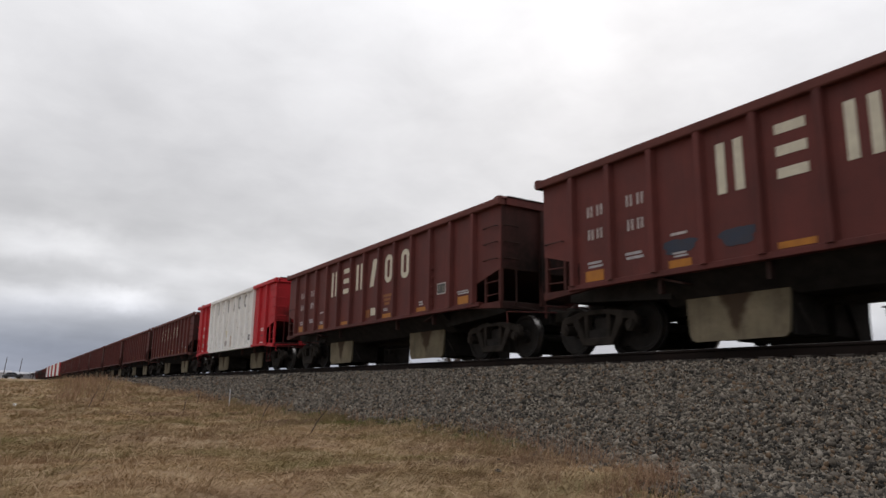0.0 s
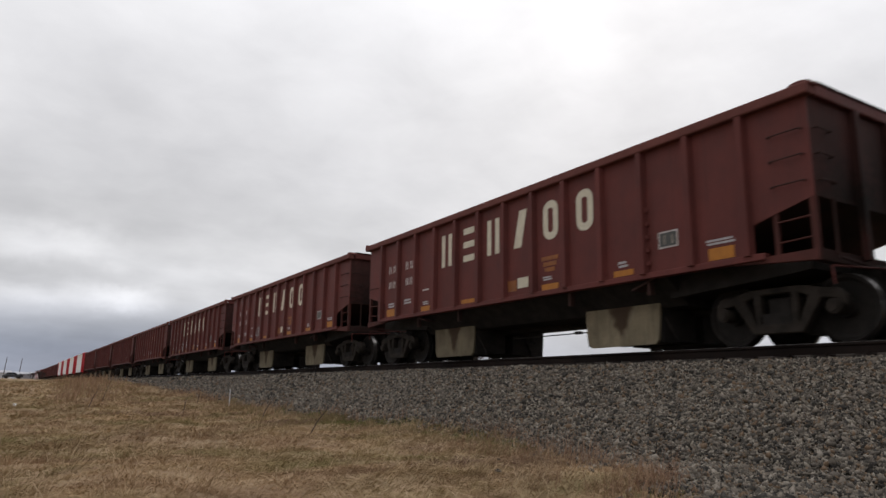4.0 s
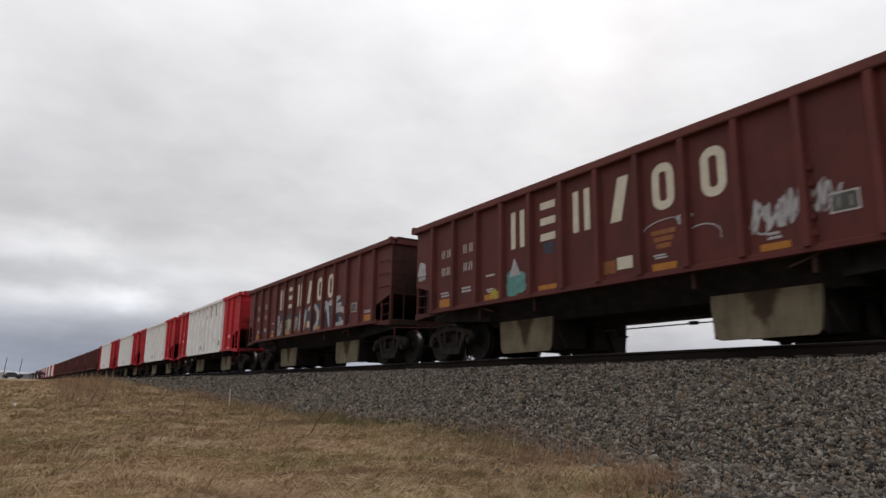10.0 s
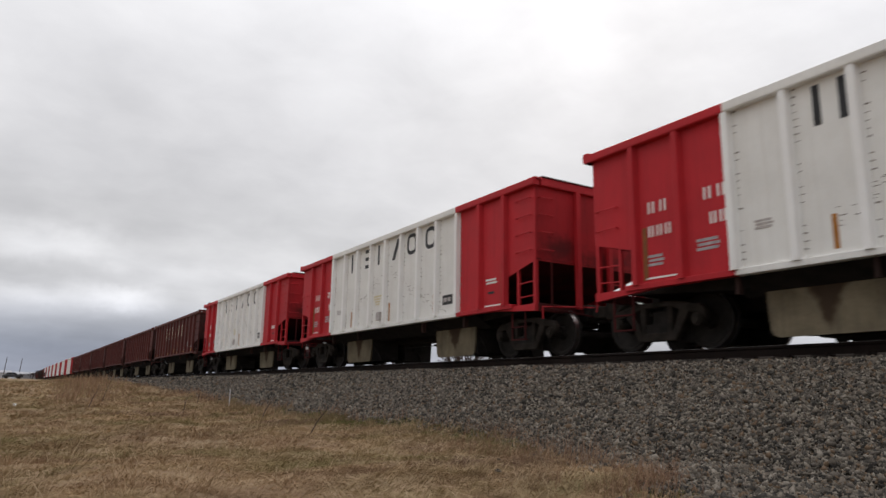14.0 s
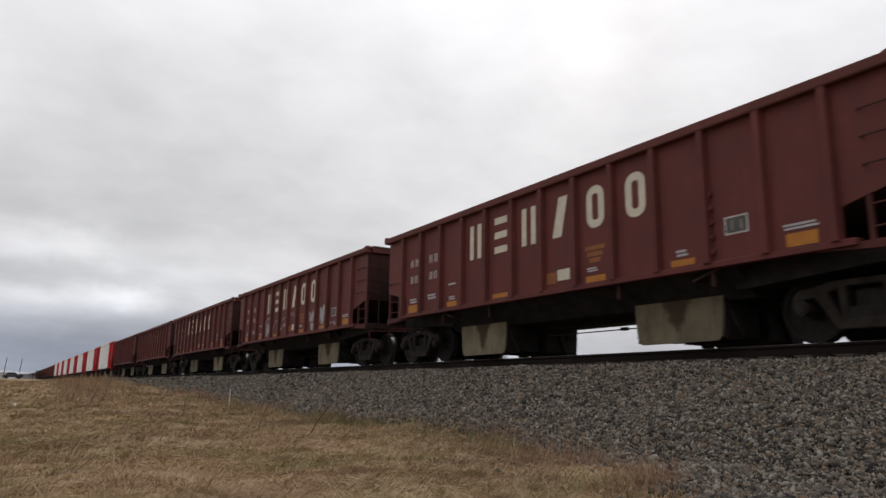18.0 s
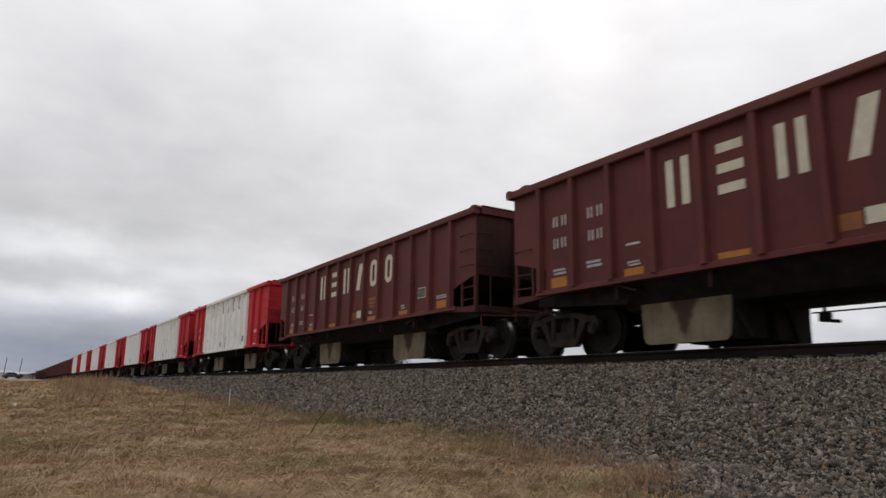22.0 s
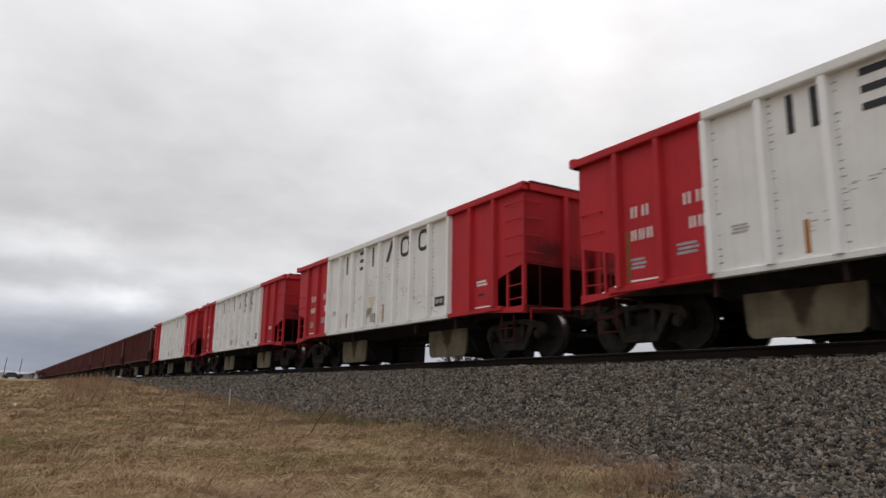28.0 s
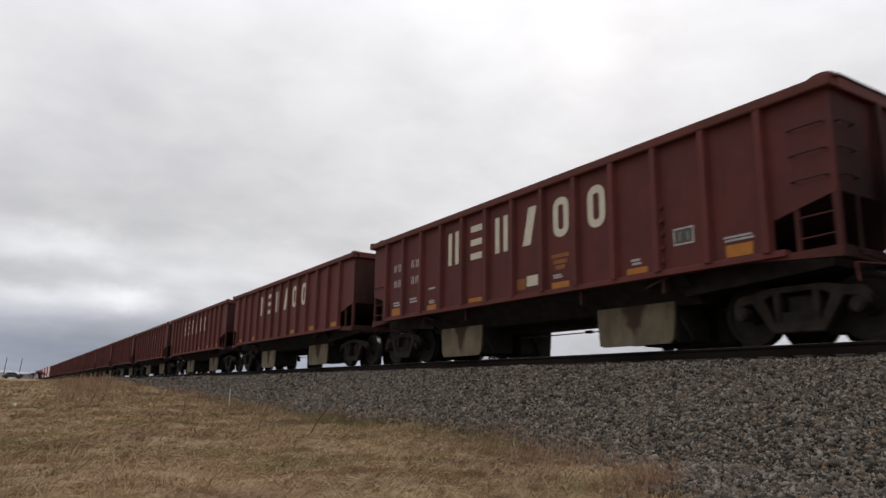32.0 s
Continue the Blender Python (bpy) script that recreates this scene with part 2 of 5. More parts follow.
BEIGE = surface("chute_dusty_beige", (0.240, 0.203, 0.138), (0.145, 0.121, 0.083), 0.85, scale=2.6, bump=0.3, streak=0.6, streak_col=(0.060, 0.050, 0.040), rand=0.15, spec=0.1)
CREAM = surface("cream_lettering", (0.62, 0.58, 0.46), (0.52, 0.48, 0.38), 0.6, scale=6, bump=0.05)
GREYPAINT = surface("grey_white_marking", (0.52, 0.48, 0.46), (0.36, 0.325, 0.31), 0.6, scale=9, bump=0.05)
PLATE = surface("dark_data_plate", (0.085, 0.088, 0.080), (0.05, 0.052, 0.048), 0.5, scale=9, bump=0.05)
INK = surface("black_lettering", (0.030, 0.030, 0.032), (0.022, 0.022, 0.024), 0.55, scale=6, bump=0.05)
SCUFF = surface("rusty_scuff", (0.30, 0.265, 0.23), (0.17, 0.145, 0.125), 0.8, scale=9, bump=0.05)
ORANGE = surface("orange_reflector", (0.42, 0.165, 0.018), (0.33, 0.125, 0.016), 0.5, scale=7, bump=0.05)
DULLORANGE = surface("faded_orange_marking", (0.26, 0.095, 0.025), (0.19, 0.07, 0.025), 0.6, scale=7, bump=0.05)
SILVER = surface("silver_spray_paint", (0.44, 0.43, 0.44), (0.30, 0.285, 0.29), 0.55, scale=6, bump=0.05)
GREYSPRAY = surface("thin_grey_spray", (0.13, 0.075, 0.072), (0.105, 0.055, 0.052), 0.6, scale=8, bump=0.05)
PALE_YELLOW = surface("pale_yellow_marking", (0.60, 0.50, 0.24), (0.66, 0.60, 0.42), 0.6, scale=9, bump=0.05)
YELLOWP = surface("yellow_spray_paint", (0.42, 0.34, 0.03), (0.33, 0.26, 0.03), 0.55, scale=8, bump=0.05)
BLUEP = surface("blue_spray_paint", (0.028, 0.038, 0.062), (0.035, 0.035, 0.05), 0.55, scale=8, bump=0.05)
TEALP = surface("teal_spray_paint", (0.12, 0.30, 0.27), (0.08, 0.2, 0.19), 0.55, scale=8, bump=0.05)
RAILM = surface("rusty_rail", (0.026, 0.018, 0.015), (0.014, 0.011, 0.010), 0.85, scale=2, bump=0.2, spec=0.1)
TIEM = surface("weathered_tie", (0.085, 0.068, 0.055), (0.045, 0.036, 0.030), 0.9, scale=3, bump=0.4, rand=0.25)
BALLAST = surface("ballast_bed", (0.095, 0.085, 0.073), (0.028, 0.025, 0.022), 0.95, scale=28, bump=1.0, bump_scale=44, spec=0.08)
STONE = surface("ballast_stone", (0.145, 0.131, 0.114), (0.070, 0.063, 0.055), 0.9, scale=14, bump=0.3, bump_scale=90, island=0.85, spec=0.15,
                island_cols=[(0.018, 0.016, 0.014), (0.080, 0.068, 0.055), (0.130, 0.110, 0.088), (0.200, 0.172, 0.138), (0.145, 0.095, 0.058), (0.050, 0.045, 0.039), (0.155, 0.130, 0.104), (0.028, 0.025, 0.022), (0.26, 0.23, 0.19), (0.110, 0.094, 0.078), (0.43, 0.395, 0.345)])
SOIL = surface("dry_turf", (0.32, 0.229, 0.140), (0.200, 0.145, 0.090), 1.0, scale=1.6, bump=0.9, bump_scale=14, spec=0.08, stretch=(0.7, 1.4, 1), patch=[((0.165, 0.140, 0.066), 0.62, 0.7), ((0.155, 0.085, 0.050), 1.5, 0.6)])
STRAW = surface("dry_grass", (0.485, 0.346, 0.214), (0.180, 0.131, 0.086), 0.9, scale=1.3, bump=0.0, island=0.25, spec=0.12, stretch=(0.7, 1.5, 1), patch=[((0.50, 0.365, 0.205), 1.1, 0.5), ((0.190, 0.165, 0.068), 0.62, 0.85), ((0.195, 0.110, 0.066), 1.5, 0.65)],
                island_cols=[(0.17, 0.110, 0.066), (0.33, 0.205, 0.110), (0.45, 0.315, 0.185), (0.29, 0.20, 0.115), (0.58, 0.46, 0.31), (0.33, 0.180, 0.090), (0.46, 0.34, 0.20)])
BLEACHED = surface("bleached_grass", (0.54, 0.42, 0.28), (0.36, 0.26, 0.16), 0.9, scale=2.5, bump=0.0, spec=0.12)
GREEN = surface("green_grass", (0.15, 0.145, 0.052), (0.10, 0.10, 0.04), 0.9, scale=2, bump=0.0, island=0.6, spec=0.12,
                island_cols=[(0.10, 0.105, 0.035), (0.16, 0.145, 0.055), (0.22, 0.175, 0.085)])
WEED = surface("dead_weed", (0.27, 0.168, 0.112), (0.18, 0.110, 0.074), 0.9, scale=2, bump=0.0, island=0.6, spec=0.12,
               island_cols=[(0.15, 0.085, 0.060), (0.30, 0.175, 0.112), (0.46, 0.33, 0.21)])
TWIG = surface("bare_twig", (0.075, 0.052, 0.045), (0.045, 0.034, 0.030), 0.9, scale=4, bump=0.2)
STEMS = surface("dead_stem", (0.20, 0.128, 0.088), (0.125, 0.078, 0.055), 0.9, scale=2, bump=0.0, island=0.6, spec=0.1, island_cols=[(0.105, 0.064, 0.047), (0.22, 0.138, 0.093), (0.32, 0.225, 0.15)])
POLEM = surface("weathered_pole", (0.10, 0.085, 0.075), (0.06, 0.052, 0.048), 0.9, scale=4, bump=0.3)
PALE = surface("pale_metal_wall", (0.50, 0.50, 0.52), (0.42, 0.42, 0.44), 0.6, scale=0.4, bump=0.1)
ROOFM = surface("grey_roof", (0.38, 0.38, 0.41), (0.30, 0.30, 0.32), 0.6, scale=0.4, bump=0.1)
CARPAINT = surface("dark_car_paint", (0.045, 0.048, 0.056), (0.032, 0.034, 0.040), 0.25, scale=3, bump=0.02, spec=0.5)
GLASS = surface("dark_window_glass", (0.02, 0.022, 0.025), (0.015, 0.016, 0.018), 0.08, scale=3, bump=0.0, spec=0.6)
PAPER = surface("white_scrap", (0.75, 0.75, 0.74), (0.6, 0.6, 0.6), 0.8, scale=9, bump=0.1)


# ---- mesh helpers ----
def stained(base, name, spots, tint=(0.080, 0.050, 0.018), end=False):
    """A copy of a paint with soft stains: (s, or x on an end wall, z, half width, half height, strength)."""
    m = base.copy()
    m.name = name
    tree = m.node_tree
    bs = [n for n in tree.nodes if n.bl_idname == "ShaderNodeBsdfPrincipled"][0]
    tc = [n for n in tree.nodes if n.bl_idname == "ShaderNodeTexCoord"][0]
    col = bs.inputs["Base Color"].links[0].from_socket
    noise = tree.nodes.new("ShaderNodeTexNoise")
    noise.inputs["Scale"].default_value, noise.inputs["Detail"].default_value = 9.0, 4.0
    tree.links.new(tc.outputs["Object"], noise.inputs["Vector"])
    for s, z, rs, rz, k in spots:
        mp = tree.nodes.new("ShaderNodeMapping")
        mp.vector_type = "POINT"
        mp.inputs["Location"].default_value = (-s / rs, 0, -z / rz) if end else (0, s / rs, -z / rz)
        mp.inputs["Scale"].default_value = (1 / rs, 0, 1 / rz) if end else (0, 1 / rs, 1 / rz)
        tree.links.new(tc.outputs["Object"], mp.inputs[0])
        ln = tree.nodes.new("ShaderNodeVectorMath")
        ln.operation = "LENGTH"
        tree.links.new(mp.outputs[0], ln.inputs[0])
        ad = tree.nodes.new("ShaderNodeMath")
        ad.operation = "ADD"
        tree.links.new(ln.outputs["Value"], ad.inputs[0])
        tree.links.new(noise.outputs[0], ad.inputs[1])
        mr = tree.nodes.new("ShaderNodeMapRange")
        mr.interpolation_type = "SMOOTHSTEP"
        tree.links.new(ad.outputs[0], mr.inputs[0])
        mr.inputs[1].default_value, mr.inputs[2].default_value = 0.55, 1.6
        mr.inputs[3].default_value, mr.inputs[4].default_value = k, 0.0
        mx = tree.nodes.new("ShaderNodeMix")
        mx.data_type = "RGBA"
        tree.links.new(mr.outputs[0], mx.inputs[0])
        tree.links.new(col, mx.inputs[6])
        mx.inputs[7].default_value = (*tint, 1)
        col = mx.outputs[2]
    tree.links.new(col, bs.inputs["Base Color"])
    return m


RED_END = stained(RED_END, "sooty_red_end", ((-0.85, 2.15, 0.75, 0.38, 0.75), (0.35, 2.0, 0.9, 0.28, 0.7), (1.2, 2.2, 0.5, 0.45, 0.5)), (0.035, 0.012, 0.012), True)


def run_off(base, name, centres, tint):
    """A copy of a paint with a fan-shaped run-off stain, narrowing downwards, at each centre along the car."""
    m = base.copy()
    m.name = name
    tree = m.node_tree
    bs = [n for n in tree.nodes if n.bl_idname == "ShaderNodeBsdfPrincipled"][0]
    tc = [n for n in tree.nodes if n.bl_idname == "ShaderNodeTexCoord"][0]
    col = bs.inputs["Base Color"].links[0].from_socket

    def math_node(op, *sockets):
        n = tree.nodes.new("ShaderNodeMath")
        n.operation = op
        for k, v in enumerate(sockets):
            if isinstance(v, (int, float)):
                n.inputs[k].default_value = v
            else:
                tree.links.new(v, n.inputs[k])
        return n.outputs[0]
    sep = tree.nodes.new("ShaderNodeSeparateXYZ")
    tree.links.new(tc.outputs["Object"], sep.inputs[0])
    ns = tree.nodes.new("ShaderNodeTexNoise")
    ns.inputs["Scale"].default_value, ns.inputs["Detail"].default_value = 6.0, 5.0
    tree.links.new(tc.outputs["Object"], ns.inputs["Vector"])
    away = [math_node("ABSOLUTE", math_node("ADD", sep.outputs[1], c)) for c in centres]
    d = math_node("MINIMUM", *away)
    fan = math_node("MULTIPLY_ADD", sep.outputs[2], -0.47, 0.075)
    edge = math_node("ADD", math_node("ADD", d, fan), math_node("MULTIPLY_ADD", ns.outputs[0], 0.26, -0.13))
    mr = tree.nodes.new("ShaderNodeMapRange")
    mr.interpolation_type = "SMOOTHSTEP"
    tree.links.new(edge, mr.inputs[0])
    mr.inputs[1].default_value, mr.inputs[2].default_value = -0.07, 0.06
    mr.inputs[3].default_value, mr.inputs[4].default_value = 0.92, 0.0
    mx = tree.nodes.new("ShaderNodeMix")
    mx.data_type = "RGBA"
    tree.links.new(mr.outputs[0], mx.inputs[0])
    tree.links.new(col, mx.inputs[6])
    mx.inputs[7].default_value = (*tint, 1)
    tree.links.new(mx.outputs[2], bs.inputs["Base Color"])
    return m


CHUTE = run_off(BEIGE, "stained_chute", (3.76, 9.22), (0.062, 0.040, 0.027))
# soot, and the shade low between the cars, both painted as soft stains
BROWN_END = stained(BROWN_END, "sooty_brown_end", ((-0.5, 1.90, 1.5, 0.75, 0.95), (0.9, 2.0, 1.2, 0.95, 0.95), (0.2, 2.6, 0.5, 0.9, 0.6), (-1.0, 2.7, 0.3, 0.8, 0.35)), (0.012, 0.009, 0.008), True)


def part(name, bm, material, parent, label=""):
    me = bpy.data.meshes.new(name)
    bm.normal_update()
    bm.to_mesh(me)
    bm.free()
    me.materials.append(material)
    ob = new(name, me)
    ob.parent = parent
    return tagged(ob, label)


def thing(name, m, label, category, group="", kind=""):
    ob = new(name)
    ob.matrix_basis = m
    return tagged(ob, label, category, group, kind)


def box(bm, x0, x1, y0, y1, z0, z1):
    x0, x1, y0, y1, z0, z1 = min(x0, x1), max(x0, x1), min(y0, y1), max(y0, y1), min(z0, z1), max(z0, z1)
    v = [bm.verts.new(p) for p in ((x0, y0, z0), (x1, y0, z0), (x1, y1, z0), (x0, y1, z0), (x0, y0, z1), (x1, y0, z1), (x1, y1, z1), (x0, y1, z1))]
    for f in ((3, 2, 1, 0), (4, 5, 6, 7), (0, 1, 5, 4), (1, 2, 6, 5), (2, 3, 7, 6), (3, 0, 4, 7)):
        bm.faces.new([v[i] for i in f])
    return bm


def prism(bm, pts, a0, a1, axis="x"):
    """Extrudes a closed outline from a0 to a1. axis x: outline in (y, z); y: in (x, z); z: in (x, y)."""
    def at(p, a):
        return {"x": (a, p[0], p[1]), "y": (p[0], a, p[1]), "z": (p[0], p[1], a)}[axis]
    lo, hi = [bm.verts.new(at(p, a0)) for p in pts], [bm.verts.new(at(p, a1)) for p in pts]
    n = len(pts)
    fs = [bm.faces.new(lo[::-1]), bm.faces.new(hi)]
    for i in range(n):
        fs.append(bm.faces.new((lo[i], lo[(i + 1) % n], hi[(i + 1) % n], hi[i])))
    bmesh.ops.recalc_face_normals(bm, faces=fs)
    return bm


def rod(bm, a, b, r, n=8, r2=None):
    """A round bar from a to b."""
    a, b = Vector(a), Vector(b)
    q = (b - a).to_track_quat("Z", "Y").to_matrix()
    r2 = r if r2 is None else r2
    ring = [[bm.verts.new(c + q @ Vector((math.cos(2 * math.pi * i / n) * rr, math.sin(2 * math.pi * i / n) * rr, 0))) for i in range(n)] for c, rr in ((a, r), (b, r2))]
    bm.faces.new(ring[0][::-1])
    bm.faces.new(ring[1])
    for i in range(n):
        bm.faces.new((ring[0][i], ring[0][(i + 1) % n], ring[1][(i + 1) % n], ring[1][i]))
    return bm


def bev(bm, w, seg=1):
    bmesh.ops.bevel(bm, geom=list(bm.edges), offset=w, segments=seg, affect="EDGES", profile=0.6, clamp_overlap=True)
    return bm


def B():
    return bmesh.new()


def joined(name, verts, faces, material, label, category, kind="stuff"):
    me = bpy.data.meshes.new(name)
    me.from_pydata(verts, [], faces)
    me.materials.append(material)
    me.update()
    return tagged(new(name, me), label, category, kind=kind)


# ---- plan: the camera is the origin, the track runs along y ----
TRACK_X, RAIL_Z, PITCH = 10.15, 0.705, 14.56
HALF = 1.55


def smooth(a, b, t):
    t = np.clip((t - a) / (b - a), 0, 1)
    return t * t * (3 - 2 * t)


def ground_z(x, y):
    x, y = np.asarray(x, float), np.asarray(y, float)
    z = -0.62 + 0.72 * smooth(10, 62, y) + 0.0066 * np.clip(y - 60, 0, 170)
    z = z + 0.29 * smooth(13, 33, y) * smooth(1.0, 5.5, x) * (1 - smooth(60, 110, y)) * (1 - smooth(8, 12, x))
    z = z + 0.03 * np.sin(2.9 * x + 1.3 * y + 2) * np.sin(2.2 * y - 1.1 * x) + 0.018 * np.sin(5.7 * x - 2.9 * y) * np.sin(4.9 * y + 2.3 * x)
    z = z + 0.025 * np.sin(1.3 * x + 0.7 * y) * np.sin(0.9 * y - 0.5 * x) + 0.015 * np.sin(3.1 * x - 1.7 * y + 1) + 0.012 * np.sin(4.3 * y + 1.1 * x)
    z = np.where((x > 4.0) & (x < toe_x(y) + 0.12), np.maximum(z, 0.408 - 0.375 * (7.85 - x)), z)
    near_bed = smooth(0.1, 0.6, x - toe_x(y)) * (1 - smooth(14.8, 16, x))
    return z - 0.25 * near_bed


def toe_x(y):
    """Where the grass ends and the ballast begins."""
    y = np.asarray(y, float)
    x = np.interp(y, (-5, 2.9, 3.7, 4.6, 5.3, 6.2, 7.0, 7.8, 9.6, 11.0, 15.5, 24.0, 40.0), (3.2, 3.5, 3.95, 4.42, 4.55, 4.95, 5.15, 5.36, 5.38, 5.30, 5.34, 5.42, 5.1))
    return x + 0.07 * np.sin(2.1 * y) + 0.05 * np.sin(5.3 * y + 1) + 0.03 * np.sin(11.7 * y)


def ballast_z(x, y):
    x, y = np.asarray(x, float), np.asarray(y, float)
    near = 0.405 - 0.375 * np.clip(7.85 - x, 0, None)
    far = 0.405 - 0.375 * np.clip(x - 12.45, 0, None)
    z = np.minimum(near, far) + 0.02 * np.sin(1.7 * y) * np.sin(2.3 * x)
    spill = ground_z(x, y) + 0.25 * smooth(0.1, 0.6, x - toe_x(y)) + 0.015
    return np.where(x < 8, np.maximum(z, np.where(x > toe_x(y) - 0.1, spill, -9)), z)


def sheet(name, xs, ys, zf, material, label, category):
    X, Y = np.meshgrid(xs, ys)
    Z = zf(X, Y)
    V = np.stack([X, Y, Z], -1).reshape(-1, 3).tolist()
    nx, ny = len(xs), len(ys)
    F = [(j * nx + i, j * nx + i + 1, (j + 1) * nx + i + 1, (j + 1) * nx + i) for j in range(ny - 1) for i in range(nx - 1)]
    ob = joined(name, V, F, material, label, category, "structure")
    for p in ob.data.polygons:
        p.use_smooth = True
    return ob


ys_ground = np.concatenate([[-3500, -1200, -500, -200, -90, -40, -20, -10], np.arange(-5, 40, 0.25), np.arange(40, 120, 2.0), [130, 150, 180, 205, 230, 260, 320, 450, 700, 1200, 2200, 4000]])
xs_ground = np.concatenate([[-3500, -1200, -500, -200, -90, -45, -25, -15], np.arange(-10, 17, 0.25), [18, 20, 25, 35, 60, 120, 300, 800, 2000, 3500]])
sheet("ground", xs_ground, ys_ground, ground_z, SOIL, "flat dry grassland rising gently into the distance", "ground")
ys_bed = np.concatenate([[-480, -200, -80, -30, -12], np.arange(-5, 45, 0.3), np.arange(46, 130, 3.0), np.arange(140, 1000, 30.0)])
xs_bed = np.concatenate([np.arange(3.2, 7.6, 0.2), [7.7, 7.85, 8.0, 8.4, 9.4, 10.9, 12.0, 12.45, 12.8, 14, 15.5]])


def bed_z(x, y):
    z = ballast_z(x, y)
    return np.where((z < -5) | (x < toe_x(y) - 0.08), ground_z(x, y) - 0.2, z - np.where(x < 8.2, 0.03, 0.0))


sheet("ballast_bed", xs_bed, ys_bed, bed_z, BALLAST, "raised bed of grey crushed stone under the track", "ballast")


# ---- rails and ties ----
def build_track():
    track = thing("railway_track", pose(TRACK_X, 0, 0), "single railway track with rusty rails on wooden ties", "railway track", kind="structure")
    prof = [(-0.07, 0), (0.07, 0), (0.07, 0.012), (0.012, 0.03), (0.010, 0.13), (0.036, 0.145), (0.036, 0.176), (0.028, 0.18), (-0.028, 0.18), (-0.036, 0.176), (-0.036, 0.145), (-0.010, 0.13), (-0.012, 0.03), (-0.07, 0.012)]
    for sx in (-1, 1):
        r = part("rail", prism(B(), [(p[0] + sx * 0.755, p[1] + RAIL_Z - 0.18) for p in prof], -480, 980, "y"), RAILM, track, "rusty steel rail")
        part("running_surface", box(B(), sx * 0.755 - 0.026, sx * 0.755 + 0.026, -480, 980, RAIL_Z - 0.001, RAIL_Z + 0.003), TREAD, r, "polished rail head")
    tie = bev(box(B(), -1.3, 1.3, -0.115, 0.115, RAIL_Z - 0.36, RAIL_Z - 0.185), 0.012)
    first = part("tie", tie, TIEM, track, "weathered wooden tie")
    plates = B()
    rng = random.Random(5)
    first.location = (0, -8, 0)
    for i in range(150):
        if i:
            o = first.copy()
            scene.collection.objects.link(o)
            o.location = (rng.uniform(-0.06, 0.06), -8 + 0.53 * i, 0)
            o.rotation_euler = (0, 0, rng.uniform(-0.02, 0.02))
        for sx in (-1, 1):
            box(plates, sx * 0.755 - 0.17, sx * 0.755 + 0.17, -8.09 + 0.53 * i, -7.91 + 0.53 * i, RAIL_Z - 0.186, RAIL_Z - 0.168)
            for dx in (-0.1, 0.1):
                box(plates, sx * 0.755 + dx - 0.012, sx * 0.755 + dx + 0.012, -8.06 + 0.53 * i, -8.03 + 0.53 * i, RAIL_Z - 0.17, RAIL_Z - 0.14)
    tagged(part("tie_plates", plates, RAILM, track, "rusty steel tie plates"), kind="stuff")
    rest = B()
    y = -8 + 0.53 * 150
    while y < 600:
        box(rest, -1.3, 1.3, y - 0.115, y + 0.115, RAIL_Z - 0.36, RAIL_Z - 0.185)
        y += 0.53
    tagged(part("far_ties", rest, TIEM, track), kind="stuff")


# ---- hopper cars; in a car s runs back from its rear corner towards the camera (y = -s), z is above the rail ----
def slab(bm, s0, s1, z0, z1, x0=-HALF - 0.006, x1=-HALF + 0.002, cut=0.0):
    """A thin painted patch on the near side, corners optionally cut."""
    if cut <= 0:
        return box(bm, x0, x1, -s1, -s0, z0, z1)
    a, b = -s1, -s0
    c = cut
    return prism(bm, [(a + c, z0), (b - c, z0), (b, z0 + c), (b, z1 - c), (b - c, z1), (a + c, z1), (a, z1 - c), (a, z0 + c)], x0, x1, "x")


def sideframe(x0, x1):
    """One cast piece: a bent top member, two columns, a spring seat and two slanting arms, drawn flat and then given depth."""
    half = ((0.97, 0.60, 0.44), (0.88, 0.70, 0.55), (0.66, 0.725, 0.59), (0.48, 0.77, 0.63), (0.34, 0.79, 0.69), (0.23, 0.79, 0.70))
    cols = [(-x, a, b) for x, a, b in half] + [(x, a, b) for x, a, b in reversed(half)]
    pts = [(x, a) for x, a, b in cols] + [(x, b) for x, a, b in cols] + [(-0.32, 0.28), (-0.23, 0.28), (0.23, 0.28), (0.32, 0.28), (-0.37, 0.14), (-0.23, 0.14), (0.23, 0.14), (0.37, 0.14)]
    u, n = 12, len(pts)
    quads = [(k, k + 1, u + k + 1, u + k) for k in range(11)]
    quads += [(u + 4, u + 5, 25, 24), (u + 6, u + 7, 27, 26), (24, 25, 29, 28), (25, 26, 30, 29), (26, 27, 31, 30), (u + 2, u + 3, 24, 28), (u + 8, u + 9, 31, 27)]
    bm = B()
    near, far = [bm.verts.new((x1, *p)) for p in pts], [bm.verts.new((x0, *p)) for p in pts]
    used = {}
    for q in quads:
        bm.faces.new([near[k] for k in q])
        bm.faces.new([far[k] for k in reversed(q)])
        for a, b in zip(q, q[1:] + q[:1]):
            used[frozenset((a, b))] = None if frozenset((a, b)) in used else (a, b)
    for e in used.values():
        if e:
            bm.faces.new((near[e[1]], near[e[0]], far[e[0]], far[e[1]]))
    bmesh.ops.recalc_face_normals(bm, faces=list(bm.faces))
    sharp = [e for e in bm.edges if len(e.link_faces) == 2 and e.calc_face_angle(0) > 0.6]
    bmesh.ops.bevel(bm, geom=sharp, offset=0.014, segments=1, affect="EDGES", clamp_overlap=True)
    return bm


